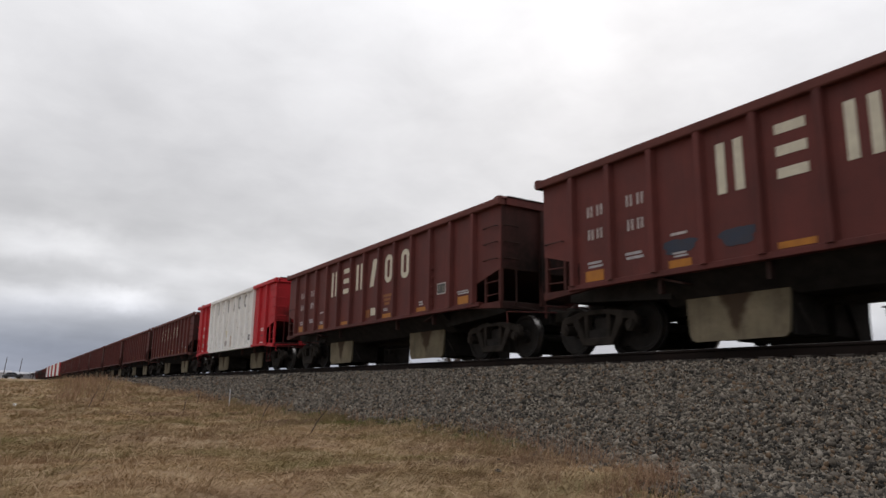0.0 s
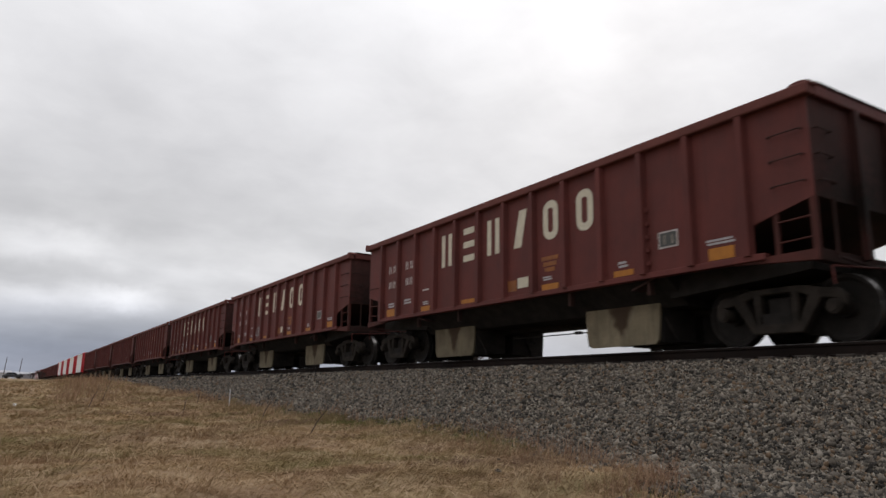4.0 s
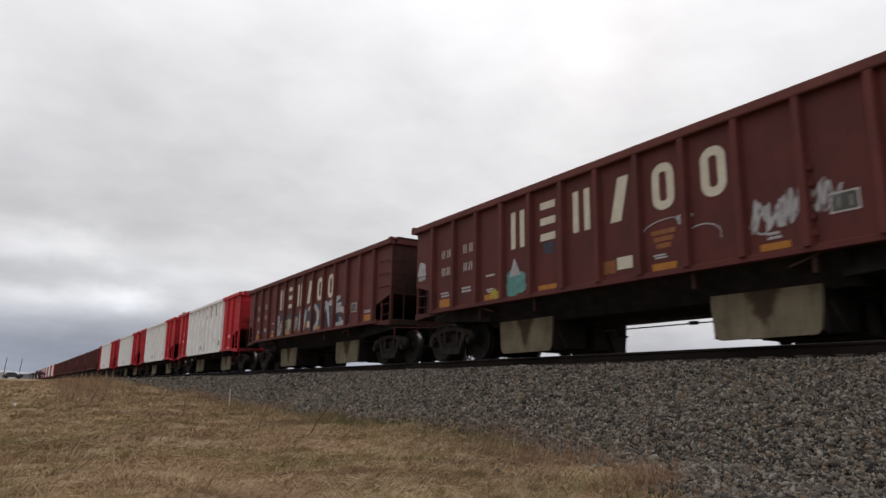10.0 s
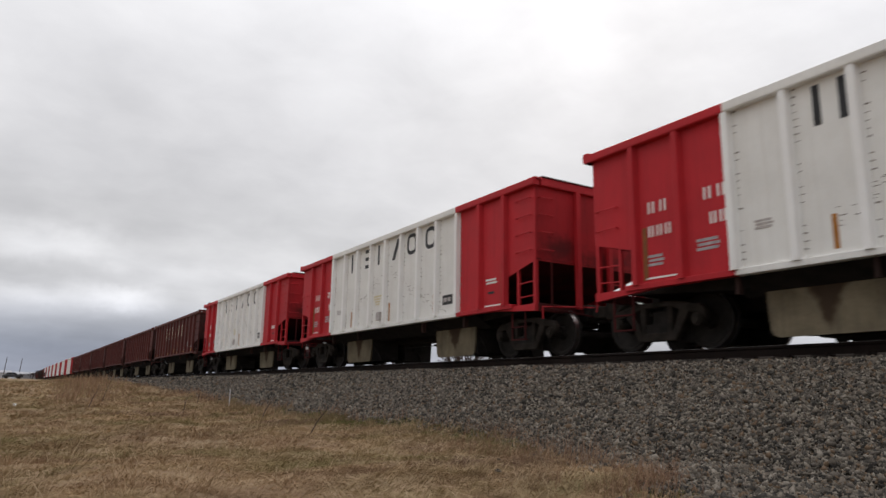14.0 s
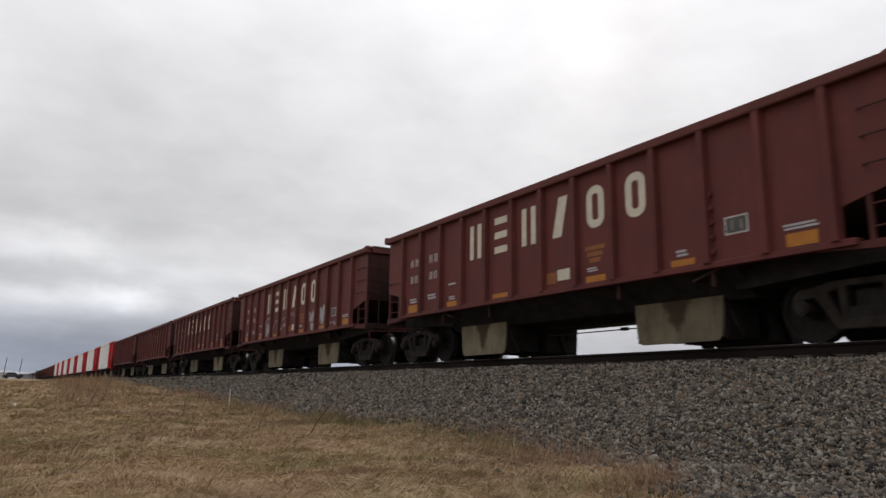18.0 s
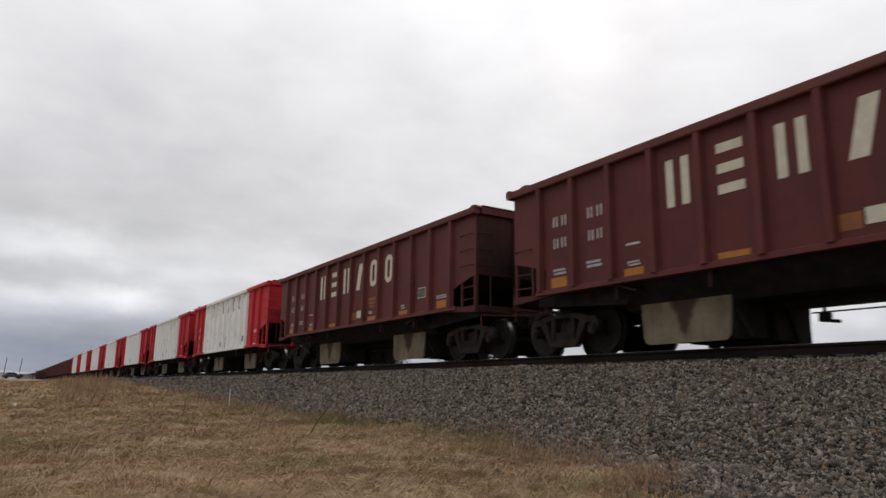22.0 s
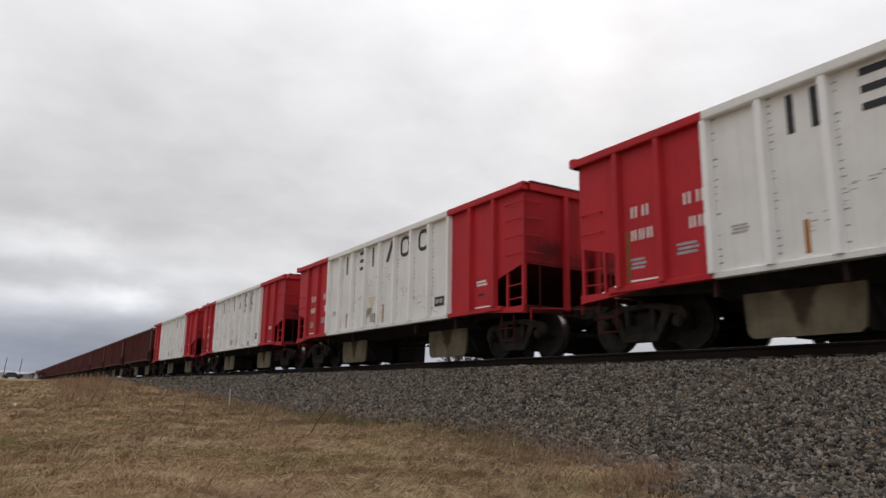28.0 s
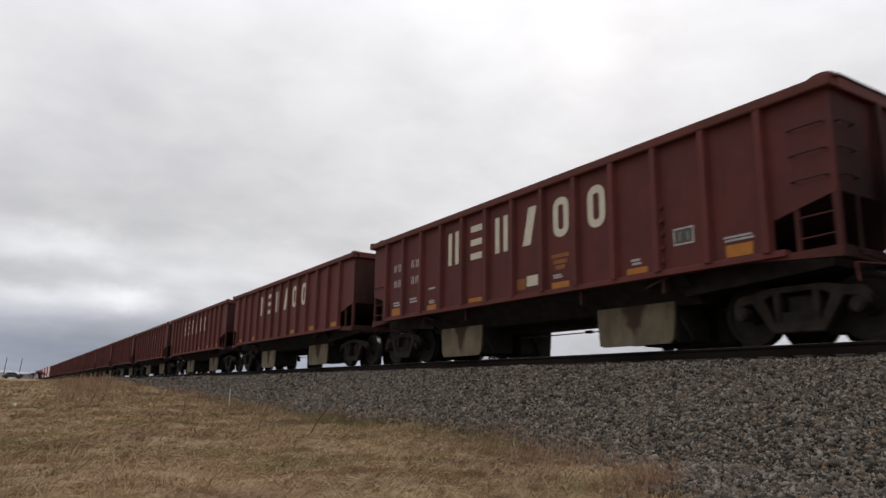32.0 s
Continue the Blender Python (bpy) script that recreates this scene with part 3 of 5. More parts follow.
def truck(parent, s, lite=False):
    """Two-axle truck; its bolster carries sideframes, springs and wheelsets."""
    bo = part("truck", bev(box(B(), -0.95, 0.95, -0.2, 0.2, 0.36, 0.66), 0.03), BLACK, parent, "cast steel two-axle truck")
    bo.location = (0, -s, 0)
    for sx in (-1, 1):
        part("sideframe", sideframe(sx * 0.93, sx * 1.07), STEEL, bo, "dusty cast steel sideframe")
        if sx > 0 or lite:
            continue
        sp = B()
        zig = [(-0.24, 0.27)] + [(-0.24 + 0.03 * (q % 2), 0.28 + 0.03 * q) for q in range(6)]
        prism(sp, zig + [(-p[0], p[1]) for p in reversed(zig)], sx * 0.94, sx * 1.05)
        part("spring_pack", sp, BLACK, bo)
        for e in (-1, 1):
            cap = B()
            rod(cap, (sx * 0.9, e * 0.83, 0.457), (sx * 1.10, e * 0.83, 0.457), 0.105, 14)
            rod(cap, (sx * 1.10, e * 0.83, 0.457), (sx * 1.13, e * 0.83, 0.457), 0.07, 12)
            part("bearing_cap", cap, STEEL, bo)
    for e in (-1, 1):
        w = B()
        rod(w, (-0.9, 0, 0), (0.9, 0, 0), 0.075, 12)
        for sx in (-1, 1):
            prof = [(0.60, 0.08), (0.66, 0.12), (0.70, 0.36), (0.655, 0.40), (0.655, 0.475), (0.69, 0.475), (0.70, 0.457), (0.80, 0.452), (0.805, 0.40), (0.765, 0.36), (0.74, 0.14), (0.82, 0.12), (0.82, 0.08)]
            n = 40
            rings = [[w.verts.new((sx * px, math.cos(2 * math.pi * i / n) * pr, math.sin(2 * math.pi * i / n) * pr)) for i in range(n)] for px, pr in prof]
            fs = []
            for a, b in zip(rings, rings[1:]):
                fs += [w.faces.new((a[i], a[(i + 1) % n], b[(i + 1) % n], b[i])) for i in range(n)]
            bmesh.ops.recalc_face_normals(w, faces=fs)
        ws = part("wheelset", w, WHEEL, bo, "steel wheelset")
        ws.data.materials.append(TREAD)
        for p in ws.data.polygons:
            r = math.hypot(p.center.y, p.center.z)
            if r > 0.445 and abs(p.normal.x) < 0.4 and 0.69 < abs(p.center.x) < 0.81:
                p.material_index = 1
        ws.location = (0, e * 0.83, 0.457)
        if lite:
            continue
        shoe = B()
        for sx in (-1, 1):
            box(shoe, sx * 0.68, sx * 0.79, e * 0.34, e * 0.40, 0.30, 0.60)
        if e < 0:
            box(shoe, -0.8, 0.8, -0.50, -0.28, 0.12, 0.46)
        else:
            box(shoe, -0.8, 0.8, 0.28, 0.34, 0.36, 0.46)
        part("brake_beam", shoe, BLACK, bo)
    return bo


def underframe(car, L, sill, body_mat, lite=False):
    """Everything below the body: centre sill, hoppers, chutes, rods, trucks, couplers."""
    part("center_sill", box(B(), -0.22, 0.22, -L + 0.1, -0.1, 0.62, 1.0), BLACK, car)
    hb = B()
    prism(hb, [(-1.46, sill + 0.02), (1.46, sill + 0.02), (0.95, 0.70), (-0.95, 0.70)], -10.6, -2.5, "y")
    part("hopper_bottom", hb, BLACK, car, "grimy black hopper bottom")
    for c in (3.76, 9.22):
        for sx in (-1, 1):
            bm = B()
            a, b = -c - 0.88, -c + 0.88
            xo = sx * 1.02
            # outer pan leaning inwards at the bottom, with side cheeks
            prism(bm, [(a, 0.86), (a + 0.03, 0.40), (a + 0.06, 0.17), (a + 0.14, 0.10), (b - 0.14, 0.09), (b - 0.08, 0.12), (b - 0.03, 0.20), (b, 0.60), (b, 0.86)], xo - 0.02, xo + 0.02)
            # far chute and cheeks are black: shade under the car put into their colour
            ch = part("chute", bm, CHUTE if sx < 0 else BLACK, car, "stained dusty beige discharge chute" if sx < 0 else "discharge chute, blackened for the shade under the car")
            for y0 in (a, b - 0.03) if not lite else ():
                ck = B()
                prism(ck, [(xo - sx * 0.025, 0.86), (xo - sx * 0.025, 0.12), (xo - sx * 0.35, 0.12), (xo - sx * 0.70, 0.86)], y0, y0 + 0.03, "y")
                part("cheek", ck, BLACK, ch)
            if lite and sx > 0:
                continue
            gate = B()
            box(gate, xo - sx * 0.90, xo - sx * 0.06, a + 0.05, b - 0.05, 0.16, 0.70)
            part("gate", gate, BLACK, ch)
            if lite or sx > 0:
                continue
            arm = B()
            rod(arm, (xo - sx * 0.05, a - 0.05, 0.55), (xo - sx * 0.25, a - 0.12, 0.16), 0.03, 6)
            part("gate_arm", arm, BLACK, ch)
    for e, s in ((1, 0.0), (-1, L)):
        dh = B()
        prism(dh, [(-s - e * 0.32, sill + 0.1), (-s - e * 0.32, 0.97), (-s - e * 0.6, 0.94), (-s - e * 2.7, 0.80), (-s - e * 2.7, sill + 0.1)], -1.18, 1.18)
        part("body_bolster", dh, BLACK, car, "grimy black body bolster")
    rb = B()
    rod(rb, (-0.62, -8.9, 0.44), (-0.62, -5.6, 0.44), 0.012, 6)
    box(rb, -0.66, -0.58, -7.75, -7.6, 0.42, 0.475)
    part("brake_rod", rb, BLACK, car)
    if lite:
        for s in (0.88, L - 0.97):
            truck(car, s, True)
        for e, s in ((1, 0.0), (-1, L)):
            part("coupler", box(B(), -0.12, 0.12, -s - e * 0.2, -s + e * 0.78, 0.76, 1.0), STEEL, car, "rusty knuckle coupler")
        return
    va = B()
    box(va, -0.18, 0.0, -5.56, -5.44, 0.36, 0.50)
    rod(va, (-0.1, -5.50, 0.38), (-0.1, -5.72, 0.35), 0.03, 8)
    rod(va, (-0.1, -5.50, 0.48), (-0.1, -5.50, 0.75), 0.025, 8)
    part("air_valve", bev(va, 0.015), BLACK, car)
    tank = B()
    rod(tank, (0.45, -6.2, 0.93), (0.45, -7.3, 0.93), 0.19, 14)
    part("air_reservoir", tank, BLACK, car)
    for i in (2, 4, 8, 10):
        for sx in (-1,):
            part("hanger", box(B(), sx * 1.50, sx * 1.40, -0.86 - 0.942 * i - 0.03, -0.86 - 0.942 * i + 0.03, sill - 0.27, sill + 0.01), BROWN_GRIME_SHADE, car)
    for s in (0.88, L - 0.97):
        truck(car, s)
    for e, s in ((1, 0.0), (-1, L)):
        y = -s
        cp = B()
        box(cp, -0.14, 0.14, y - e * 0.2, y + e * 0.52, 0.76, 1.0)
        prism(cp, [(-0.16, y + e * 0.48), (0.19, y + e * 0.48), (0.22, y + e * 0.74), (0.06, y + e * 0.83), (-0.18, y + e * 0.70)], 0.70, 1.05, "z")
        part("coupler", bev(cp, 0.02), STEEL, car, "rusty knuckle coupler")
        ho = B()
        pts = [(0.3, y, 0.85), (0.34, y + e * 0.25, 0.6), (0.3, y + e * 0.5, 0.42), (0.2, y + e * 0.66, 0.5)]
        for p, q in zip(pts, pts[1:]):
            rod(ho, p, q, 0.025, 6)
        part("air_hose", ho, BLACK, car)
        lv = B()
        rod(lv, (-1.45, y + e * 0.08, 0.92), (-0.2, y + e * 0.22, 0.98), 0.014, 6)
        rod(lv, (-1.45, y + e * 0.08, 0.92), (-1.45, y + e * 0.10, 0.68), 0.014, 6)
        part("uncoupling_lever", lv, body_mat, car)


def frame_of_car(car, L, top, sill, mats, rib0, step, lite=False, steps=False):
    """Sides, ribs, chords, ends, slope sheets, ladders. mats: list of (s0, s1, material) along the side."""
    end_mat = mats[0][2]
    grime_shade = BROWN_GRIME_SHADE if end_mat is BROWN else RED_GRIME_SHADE
    cage = BROWN_DUSTY if end_mat is BROWN else RED
    cutz, cutl, platz = 1.85, L - rib0 - 12 * step, sill - 0.12
    panels = []
    for sx in (-1, 1):
        for s0, s1, m in mats:
            pts = []
            if s0 == 0:
                pts += [(0, top - 0.15), (0, cutz), (-cutl, cutz - 0.25), (-cutl, sill)]
            else:
                pts += [(-s0, top - 0.15), (-s0, sill)]
            if s1 == L:
                pts += [(-L + cutl, sill), (-L + cutl, cutz - 0.25), (-L, cutz), (-L, top - 0.15)]
            else:
                pts += [(-s1, sill), (-s1, top - 0.15)]
            p = part("side_panel", prism(B(), pts, sx * HALF, sx * (HALF - 0.02)), m, car)
            if sx < 0:
                panels.append(p)
            a, b = (-0.10 if s0 == 0 else s0), (L + 0.09 if s1 == L else s1)
            ch = B()
            prism(ch, [(sx * (HALF + 0.112), top - 0.15), (sx * (HALF + 0.112), top - 0.03), (sx * (HALF + 0.06), top), (sx * (HALF - 0.05), top), (sx * (HALF - 0.05), top - 0.17), (sx * (HALF + 0.10), top - 0.17)], -b, -a, "y")
            part("top_chord", ch, CHORD if m is BROWN else m, car)
            part("side_sill", bev(box(B(), sx * (HALF + 0.06), sx * (HALF - 0.08), -min(b, L - cutl + 0.25), -max(a, cutl - 0.25), sill - 0.02, sill + 0.075), 0.008), m, car)
        for i in range(13 if sx < 0 else 0):
            s = rib0 + step * i
            m = [q[2] for q in mats if q[0] - 0.06 <= s <= q[1] + 0.06][-1 if i < 6 else 0]
            rb = B()
            prism(rb, [(sx * HALF, -s - 0.085), (sx * (HALF + 0.095), -s - 0.052), (sx * (HALF + 0.10), -s - 0.045), (sx * (HALF + 0.10), -s + 0.045), (sx * (HALF + 0.095), -s + 0.052), (sx * HALF, -s + 0.085)], sill + 0.06, top - 0.16, "z")
            # white ribs take the copy with light painted in
            part("rib", rb, WHITE_LIT if m is WHITE else m, car)
        for s0, e in ((0.0, 1), (L, -1)):
            cap = B()
            if e < 0:
                prism(cap, [(-s0 + 0.07 + 0.20 * math.cos(math.pi * q / 8), top - 0.04 + (0.09 if top < 3.5 else 0.06) * math.sin(math.pi * q / 8)) for q in range(9)], sx * (HALF + 0.04), sx * (HALF - 0.10))
            else:
                prism(cap, [(0.11, top - 0.17), (0.14, top - 0.13), (0.135, top - 0.03), (0.11, top + 0.012), (0.02, top + 0.012), (-0.05, top - 0.01), (-0.05, top - 0.17)], sx * (HALF + 0.115), sx * (HALF - 0.08))
            if not (lite and sx > 0):
                part("corner_gusset", cap, end_mat, car)
            else:
                cap.free()
            po = B()
            box(po, sx * (HALF - 0.005), sx * (HALF - 0.085), -s0 - e * 0.085, -s0 - e * 0.005, platz, cutz + 0.02)
            part("corner_post", bev(po, 0.008), cage, car)
            mid = B()
            box(mid, sx * (HALF - 0.01), sx * (HALF - 0.06), -s0 - e * 0.60, -s0 - e * 0.54, platz + 0.1, cutz - 0.10)
            part("stanchion", mid, cage, car)
            ps = B()
            prism(ps, [(-s0 - e * 0.0, platz), (-s0 - e * (cutl + 0.3), sill - 0.03), (-s0 - e * (cutl + 0.3), sill + 0.07), (-s0 - e * 0.75, sill + 0.02), (-s0 - e * 0.0, platz + 0.15)], sx * (HALF + 0.02), sx * (HALF - 0.07))
            part("platform_sill", ps, cage, car)
            if lite:
                continue
            for z in (platz + 0.32, platz + 0.60):
                gr = B()
                rod(gr, (sx * (HALF - 0.02), -s0 - e * 0.05, z), (sx * (HALF - 0.02), -s0 - e * 0.57, z - 0.02), 0.013, 6)
                part("grab_iron", gr, cage, car)
            if sx > 0:
                continue
            for k in range((4 if top > 3.5 else 3) if e < 0 else (2 if top > 3.5 else 1)):
                z = cutz + 0.22 + 0.36 * k
                rg = B()
                xo = sx * (HALF + 0.065)
                rod(rg, (xo, -s0 - e * 0.10, z), (xo, -s0 - e * 0.56, z), 0.010, 6)
                for d in (0.10, 0.56):
                    rod(rg, (sx * HALF, -s0 - e * d, z), (xo, -s0 - e * d, z), 0.013, 6)
                part("ladder_rung", rg, grime_shade if end_mat is BROWN else end_mat, car)
                rg = B()
                yo = -s0 + e * 0.065
                rod(rg, (sx * 1.45, yo, z), (sx * 1.12, yo, z), 0.013, 6)
                for d in (1.45, 1.12):
                    rod(rg, (sx * d, -s0, z), (sx * d, yo, z), 0.013, 6)
                part("ladder_rung", rg, grime_shade if end_mat is BROWN else end_mat, car)
            if not steps:
                continue
            st = B()
            for d in (0.38, 0.80):
                rod(st, (sx * (HALF - 0.04), -s0 - e * d, platz + 0.02), (sx * (HALF - 0.04), -s0 - e * d, 0.30), 0.018, 6)
            for z in (0.31, 0.56):
                box(st, sx * (HALF - 0.01), sx * (HALF - 0.10), -s0 - e * 0.38, -s0 - e * 0.80, z - 0.012, z + 0.012)
            part("sill_step", st, grime_shade, car)
    for s0, e in ((0.0, 1), (L, -1)):
        y = -s0
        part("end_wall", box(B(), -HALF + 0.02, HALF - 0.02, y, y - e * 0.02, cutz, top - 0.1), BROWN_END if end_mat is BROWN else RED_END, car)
        part("end_chord", bev(box(B(), -HALF + 0.1, HALF - 0.1, y + e * 0.075, y - e * 0.05, top - 0.16, top + 0.01), 0.012), end_mat, car)
        for x in (-0.45, 0.45):
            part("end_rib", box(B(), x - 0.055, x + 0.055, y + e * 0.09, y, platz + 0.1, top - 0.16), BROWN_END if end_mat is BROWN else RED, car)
        if not lite:
            hr = B()
            for z in (platz + 0.42, platz + 0.70):
                rod(hr, (0.5, y + e * 0.03, z), (HALF - 0.05, y + e * 0.03, z), 0.013, 6)
            for x in (0.85, 1.2):
                rod(hr, (x, y + e * 0.03, platz + 0.1), (x, y + e * 0.03, cutz), 0.014, 6)
            part("end_handrail", hr, end_mat, car)
            part("cap_strip", bev(box(B(), -HALF + 0.12, HALF - 0.12, y + e * 0.095, y - e * 0.02, top + 0.012, top + 0.04), 0.008), grime_shade, car, "dark rusty cap strip")
            if e < 0:
                br = B()
                rod(br, (-1.15, y - 0.02, platz + 0.1), (-1.15, y - 0.02, cutz), 0.022, 6)
                rod(br, (-1.30, y - 0.12, platz + 0.04), (0.9, y - 0.12, platz - 0.10), 0.02, 6)
                rod(br, (0.3, y - 0.10, platz + 0.1), (1.35, y - 0.05, cutz - 0.05), 0.016, 6)
                part("brake_rigging", br, grime_shade, car)
        sl = B()
        z0, z1 = cutz + 0.05, 0.98
        prism(sl, [(y, z0), (y - e * 3.2, z1), (y - e * 3.2, z1 - 0.03), (y, z0 - 0.03)], -HALF + 0.03, HALF - 0.03)
        part("slope_sheet", sl, grime_shade, car, "sloping end sheet")
        part("end_sill", bev(box(B(), -HALF + 0.02, HALF - 0.02, y, y - e * 0.13, platz, platz + 0.16), 0.01), grime_shade, car)
        part("striker", bev(box(B(), -0.28, 0.28, y + e * 0.1, y - e * 0.3, 0.70, 1.05), 0.02), BLACK, car)
    if lite:
        return panels
    bw = B()
    n = 20
    for i in range(n):
        a0, a1 = 2 * math.pi * i / n, 2 * math.pi * (i + 1) / n
        rod(bw, (0.75 + 0.24 * math.cos(a0), 0.13, 2.0 + 0.24 * math.sin(a0)), (0.75 + 0.24 * math.cos(a1), 0.13, 2.0 + 0.24 * math.sin(a1)), 0.015, 5)
    for i in range(4):
        a0 = math.pi / 2 * i
        rod(bw, (0.75, 0.13, 2.0), (0.75 + 0.24 * math.cos(a0), 0.13, 2.0 + 0.24 * math.sin(a0)), 0.013, 5)
    rod(bw, (0.75, 0.0, 2.0), (0.75, 0.14, 2.0), 0.04, 8)
    part("brake_wheel", bw, end_mat, car)
    return panels


def mark(name, panel, mat, s0, s1, z0, z1, cut=0.0, label="", proud=0.006):
    return part(name, slab(B(), s0, s1, z0, z1, x0=-HALF - proud, cut=cut), mat, panel, label)


def glyph_bars(panel, mat, s, z0, z1, w=0.125, t=0.036):
    """Two upright bars in the place of one painted sign."""
    bm = B()
    for d in (-1, 1):
        c = s + d * (w - t) / 2
        slab(bm, c - t / 2, c + t / 2, z0, z1)
    part("marking_bar", bm, mat, panel)


def bars(panel, mat, s0, s1, z0, z1, rows=2, name="marking_bar"):
    h = (z1 - z0) / (rows * 1.6 - 0.6)
    for i in range(rows):
        mark(name, panel, mat, s0 + 0.02 * (i % 2), s1 - 0.03 * ((i + 1) % 2), z1 - h - 1.6 * h * i, z1 - 1.6 * h * i)


def ring(bm, s0, s1, z0, z1, w, r, x0):
    """A flat frame with rounded corners."""
    def outline(d, c):
        a, b, lo, hi = -s1 + d, -s0 - d, z0 + d, z1 - d
        return [(cx + c * math.cos(t0 + q * math.pi / 8), cz + c * math.sin(t0 + q * math.pi / 8)) for cx, cz, t0 in ((b - c, hi - c, 0), (a + c, hi - c, math.pi / 2), (a + c, lo + c, math.pi), (b - c, lo + c, 1.5 * math.pi)) for q in range(5)]
    o, n = [bm.verts.new((x0, *p)) for p in outline(0, r)], [bm.verts.new((x0, *p)) for p in outline(w, max(r - w, 0.03))]
    for i in range(len(o)):
        bm.faces.new((o[i], n[i], n[(i + 1) % len(o)], o[(i + 1) % len(o)]))
    return bm


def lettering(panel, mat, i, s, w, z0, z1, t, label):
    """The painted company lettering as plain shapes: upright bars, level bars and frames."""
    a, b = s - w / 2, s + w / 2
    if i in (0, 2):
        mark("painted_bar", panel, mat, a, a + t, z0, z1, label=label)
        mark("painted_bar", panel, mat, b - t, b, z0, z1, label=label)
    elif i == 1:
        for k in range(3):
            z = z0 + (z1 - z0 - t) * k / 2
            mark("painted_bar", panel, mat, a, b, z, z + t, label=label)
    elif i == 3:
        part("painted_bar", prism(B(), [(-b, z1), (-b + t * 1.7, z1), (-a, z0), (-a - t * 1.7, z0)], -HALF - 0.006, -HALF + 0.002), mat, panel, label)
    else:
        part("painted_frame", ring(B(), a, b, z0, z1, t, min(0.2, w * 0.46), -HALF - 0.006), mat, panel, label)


BROWN_L, RED_L = 13.14, 12.90


def brown_car(lite=False):
    car = thing("hopper_car", pose(0, 0, 0), "dark brown open-top ballast hopper car with cream block lettering", "hopper car", "freight train cars")
    p = frame_of_car(car, BROWN_L, 3.40, 1.12, [(0, BROWN_L, BROWN)], 0.86, 0.942, lite)[0]
    underframe(car, BROWN_L, 1.12, BROWN, lite)
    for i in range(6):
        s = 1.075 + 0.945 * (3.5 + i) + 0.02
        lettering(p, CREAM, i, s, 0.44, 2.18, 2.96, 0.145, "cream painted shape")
    if lite:
        for s in (1.58, 3.43, 8.14, 10.02, 11.92):
            mark("reflector", p, ORANGE, s - 0.22, s + 0.22, 1.22, 1.36, label="orange reflective decal")
        for o in p.children:
            o.location.y += 0.22
        return car
    for s in (1.62, 2.56):
        for c in (-0.12, 0.12):
            glyph_bars(p, GREYPAINT, s + c, 2.39, 2.59)
            glyph_bars(p, GREYPAINT, s + c * 0.9, 1.97, 2.16)
    bars(p, SILVER, 1.42, 1.78, 1.46, 1.57)
    mark("reflector", p, ORANGE, 1.36, 1.80, 1.22, 1.41, label="orange reflective decal")
    mark("marking_bar", p, GREYPAINT, 1.45, 1.72, 1.165, 1.19)
    bars(p, SILVER, 2.32, 2.70, 1.48, 1.60)
    mark("marking_bar", p, GREYPAINT, 3.28, 3.58, 1.72, 1.76)
    bars(p, SILVER, 3.30, 3.58, 1.37, 1.45)
    mark("reflector", p, ORANGE, 3.22, 3.64, 1.21, 1.33, label="orange reflective decal")
    mark("reflector", p, ORANGE, 5.05, 5.58, 1.22, 1.31, label="orange reflective decal")
    mark("placard", p, CREAM, 7.14, 7.48, 1.34, 1.55, label="white placard")
    mark("patch", p, DULLORANGE, 6.82, 7.10, 1.30, 1.52, label="faded orange patch")
    for k in range(3):
        mark("patch", p, DULLORANGE, 7.90 + 0.05 * k, 8.38 - 0.05 * k, 1.78 - 0.11 * k, 1.86 - 0.11 * k, label="faded orange lines")
    bars(p, SILVER, 7.93, 8.20, 1.40, 1.47)
    mark("reflector", p, ORANGE, 7.90, 8.38, 1.21, 1.32, label="orange reflective decal")
    bars(p, SILVER, 9.90, 10.12, 1.37, 1.47)
    mark("reflector", p, ORANGE, 9.80, 10.24, 1.22, 1.32, label="orange reflective decal")
    mark("plate_rim", p, GREYPAINT, 10.79, 11.17, 1.55, 1.82, label="pale framed plate")
    mark("plate", p, PLATE, 10.815, 11.145, 1.575, 1.795, proud=0.009, label="dark data plate")
    mark("plate", p, SCUFF, 10.90, 10.93, 1.61, 1.75, proud=0.012)
    mark("plate", p, SCUFF, 11.05, 11.08, 1.61, 1.75, proud=0.012)
    bars(p, SILVER, 11.68, 12.16, 1.45, 1.53)
    mark("reflector", p, ORANGE, 11.71, 12.14, 1.22, 1.40, label="orange reflective decal")
    mark("marking_bar", p, GREYPAINT, 11.78, 12.08, 1.165, 1.19)
    for k in range(5):
        hg = B()
        box(hg, -HALF - 0.05, -HALF, -10.62, -10.54, 1.30 + 0.22 * k, 1.38 + 0.22 * k)
        part("lug", bev(hg, 0.01), BROWN, p)
    for o in p.children:
        o.location.y += 0.22
    return car


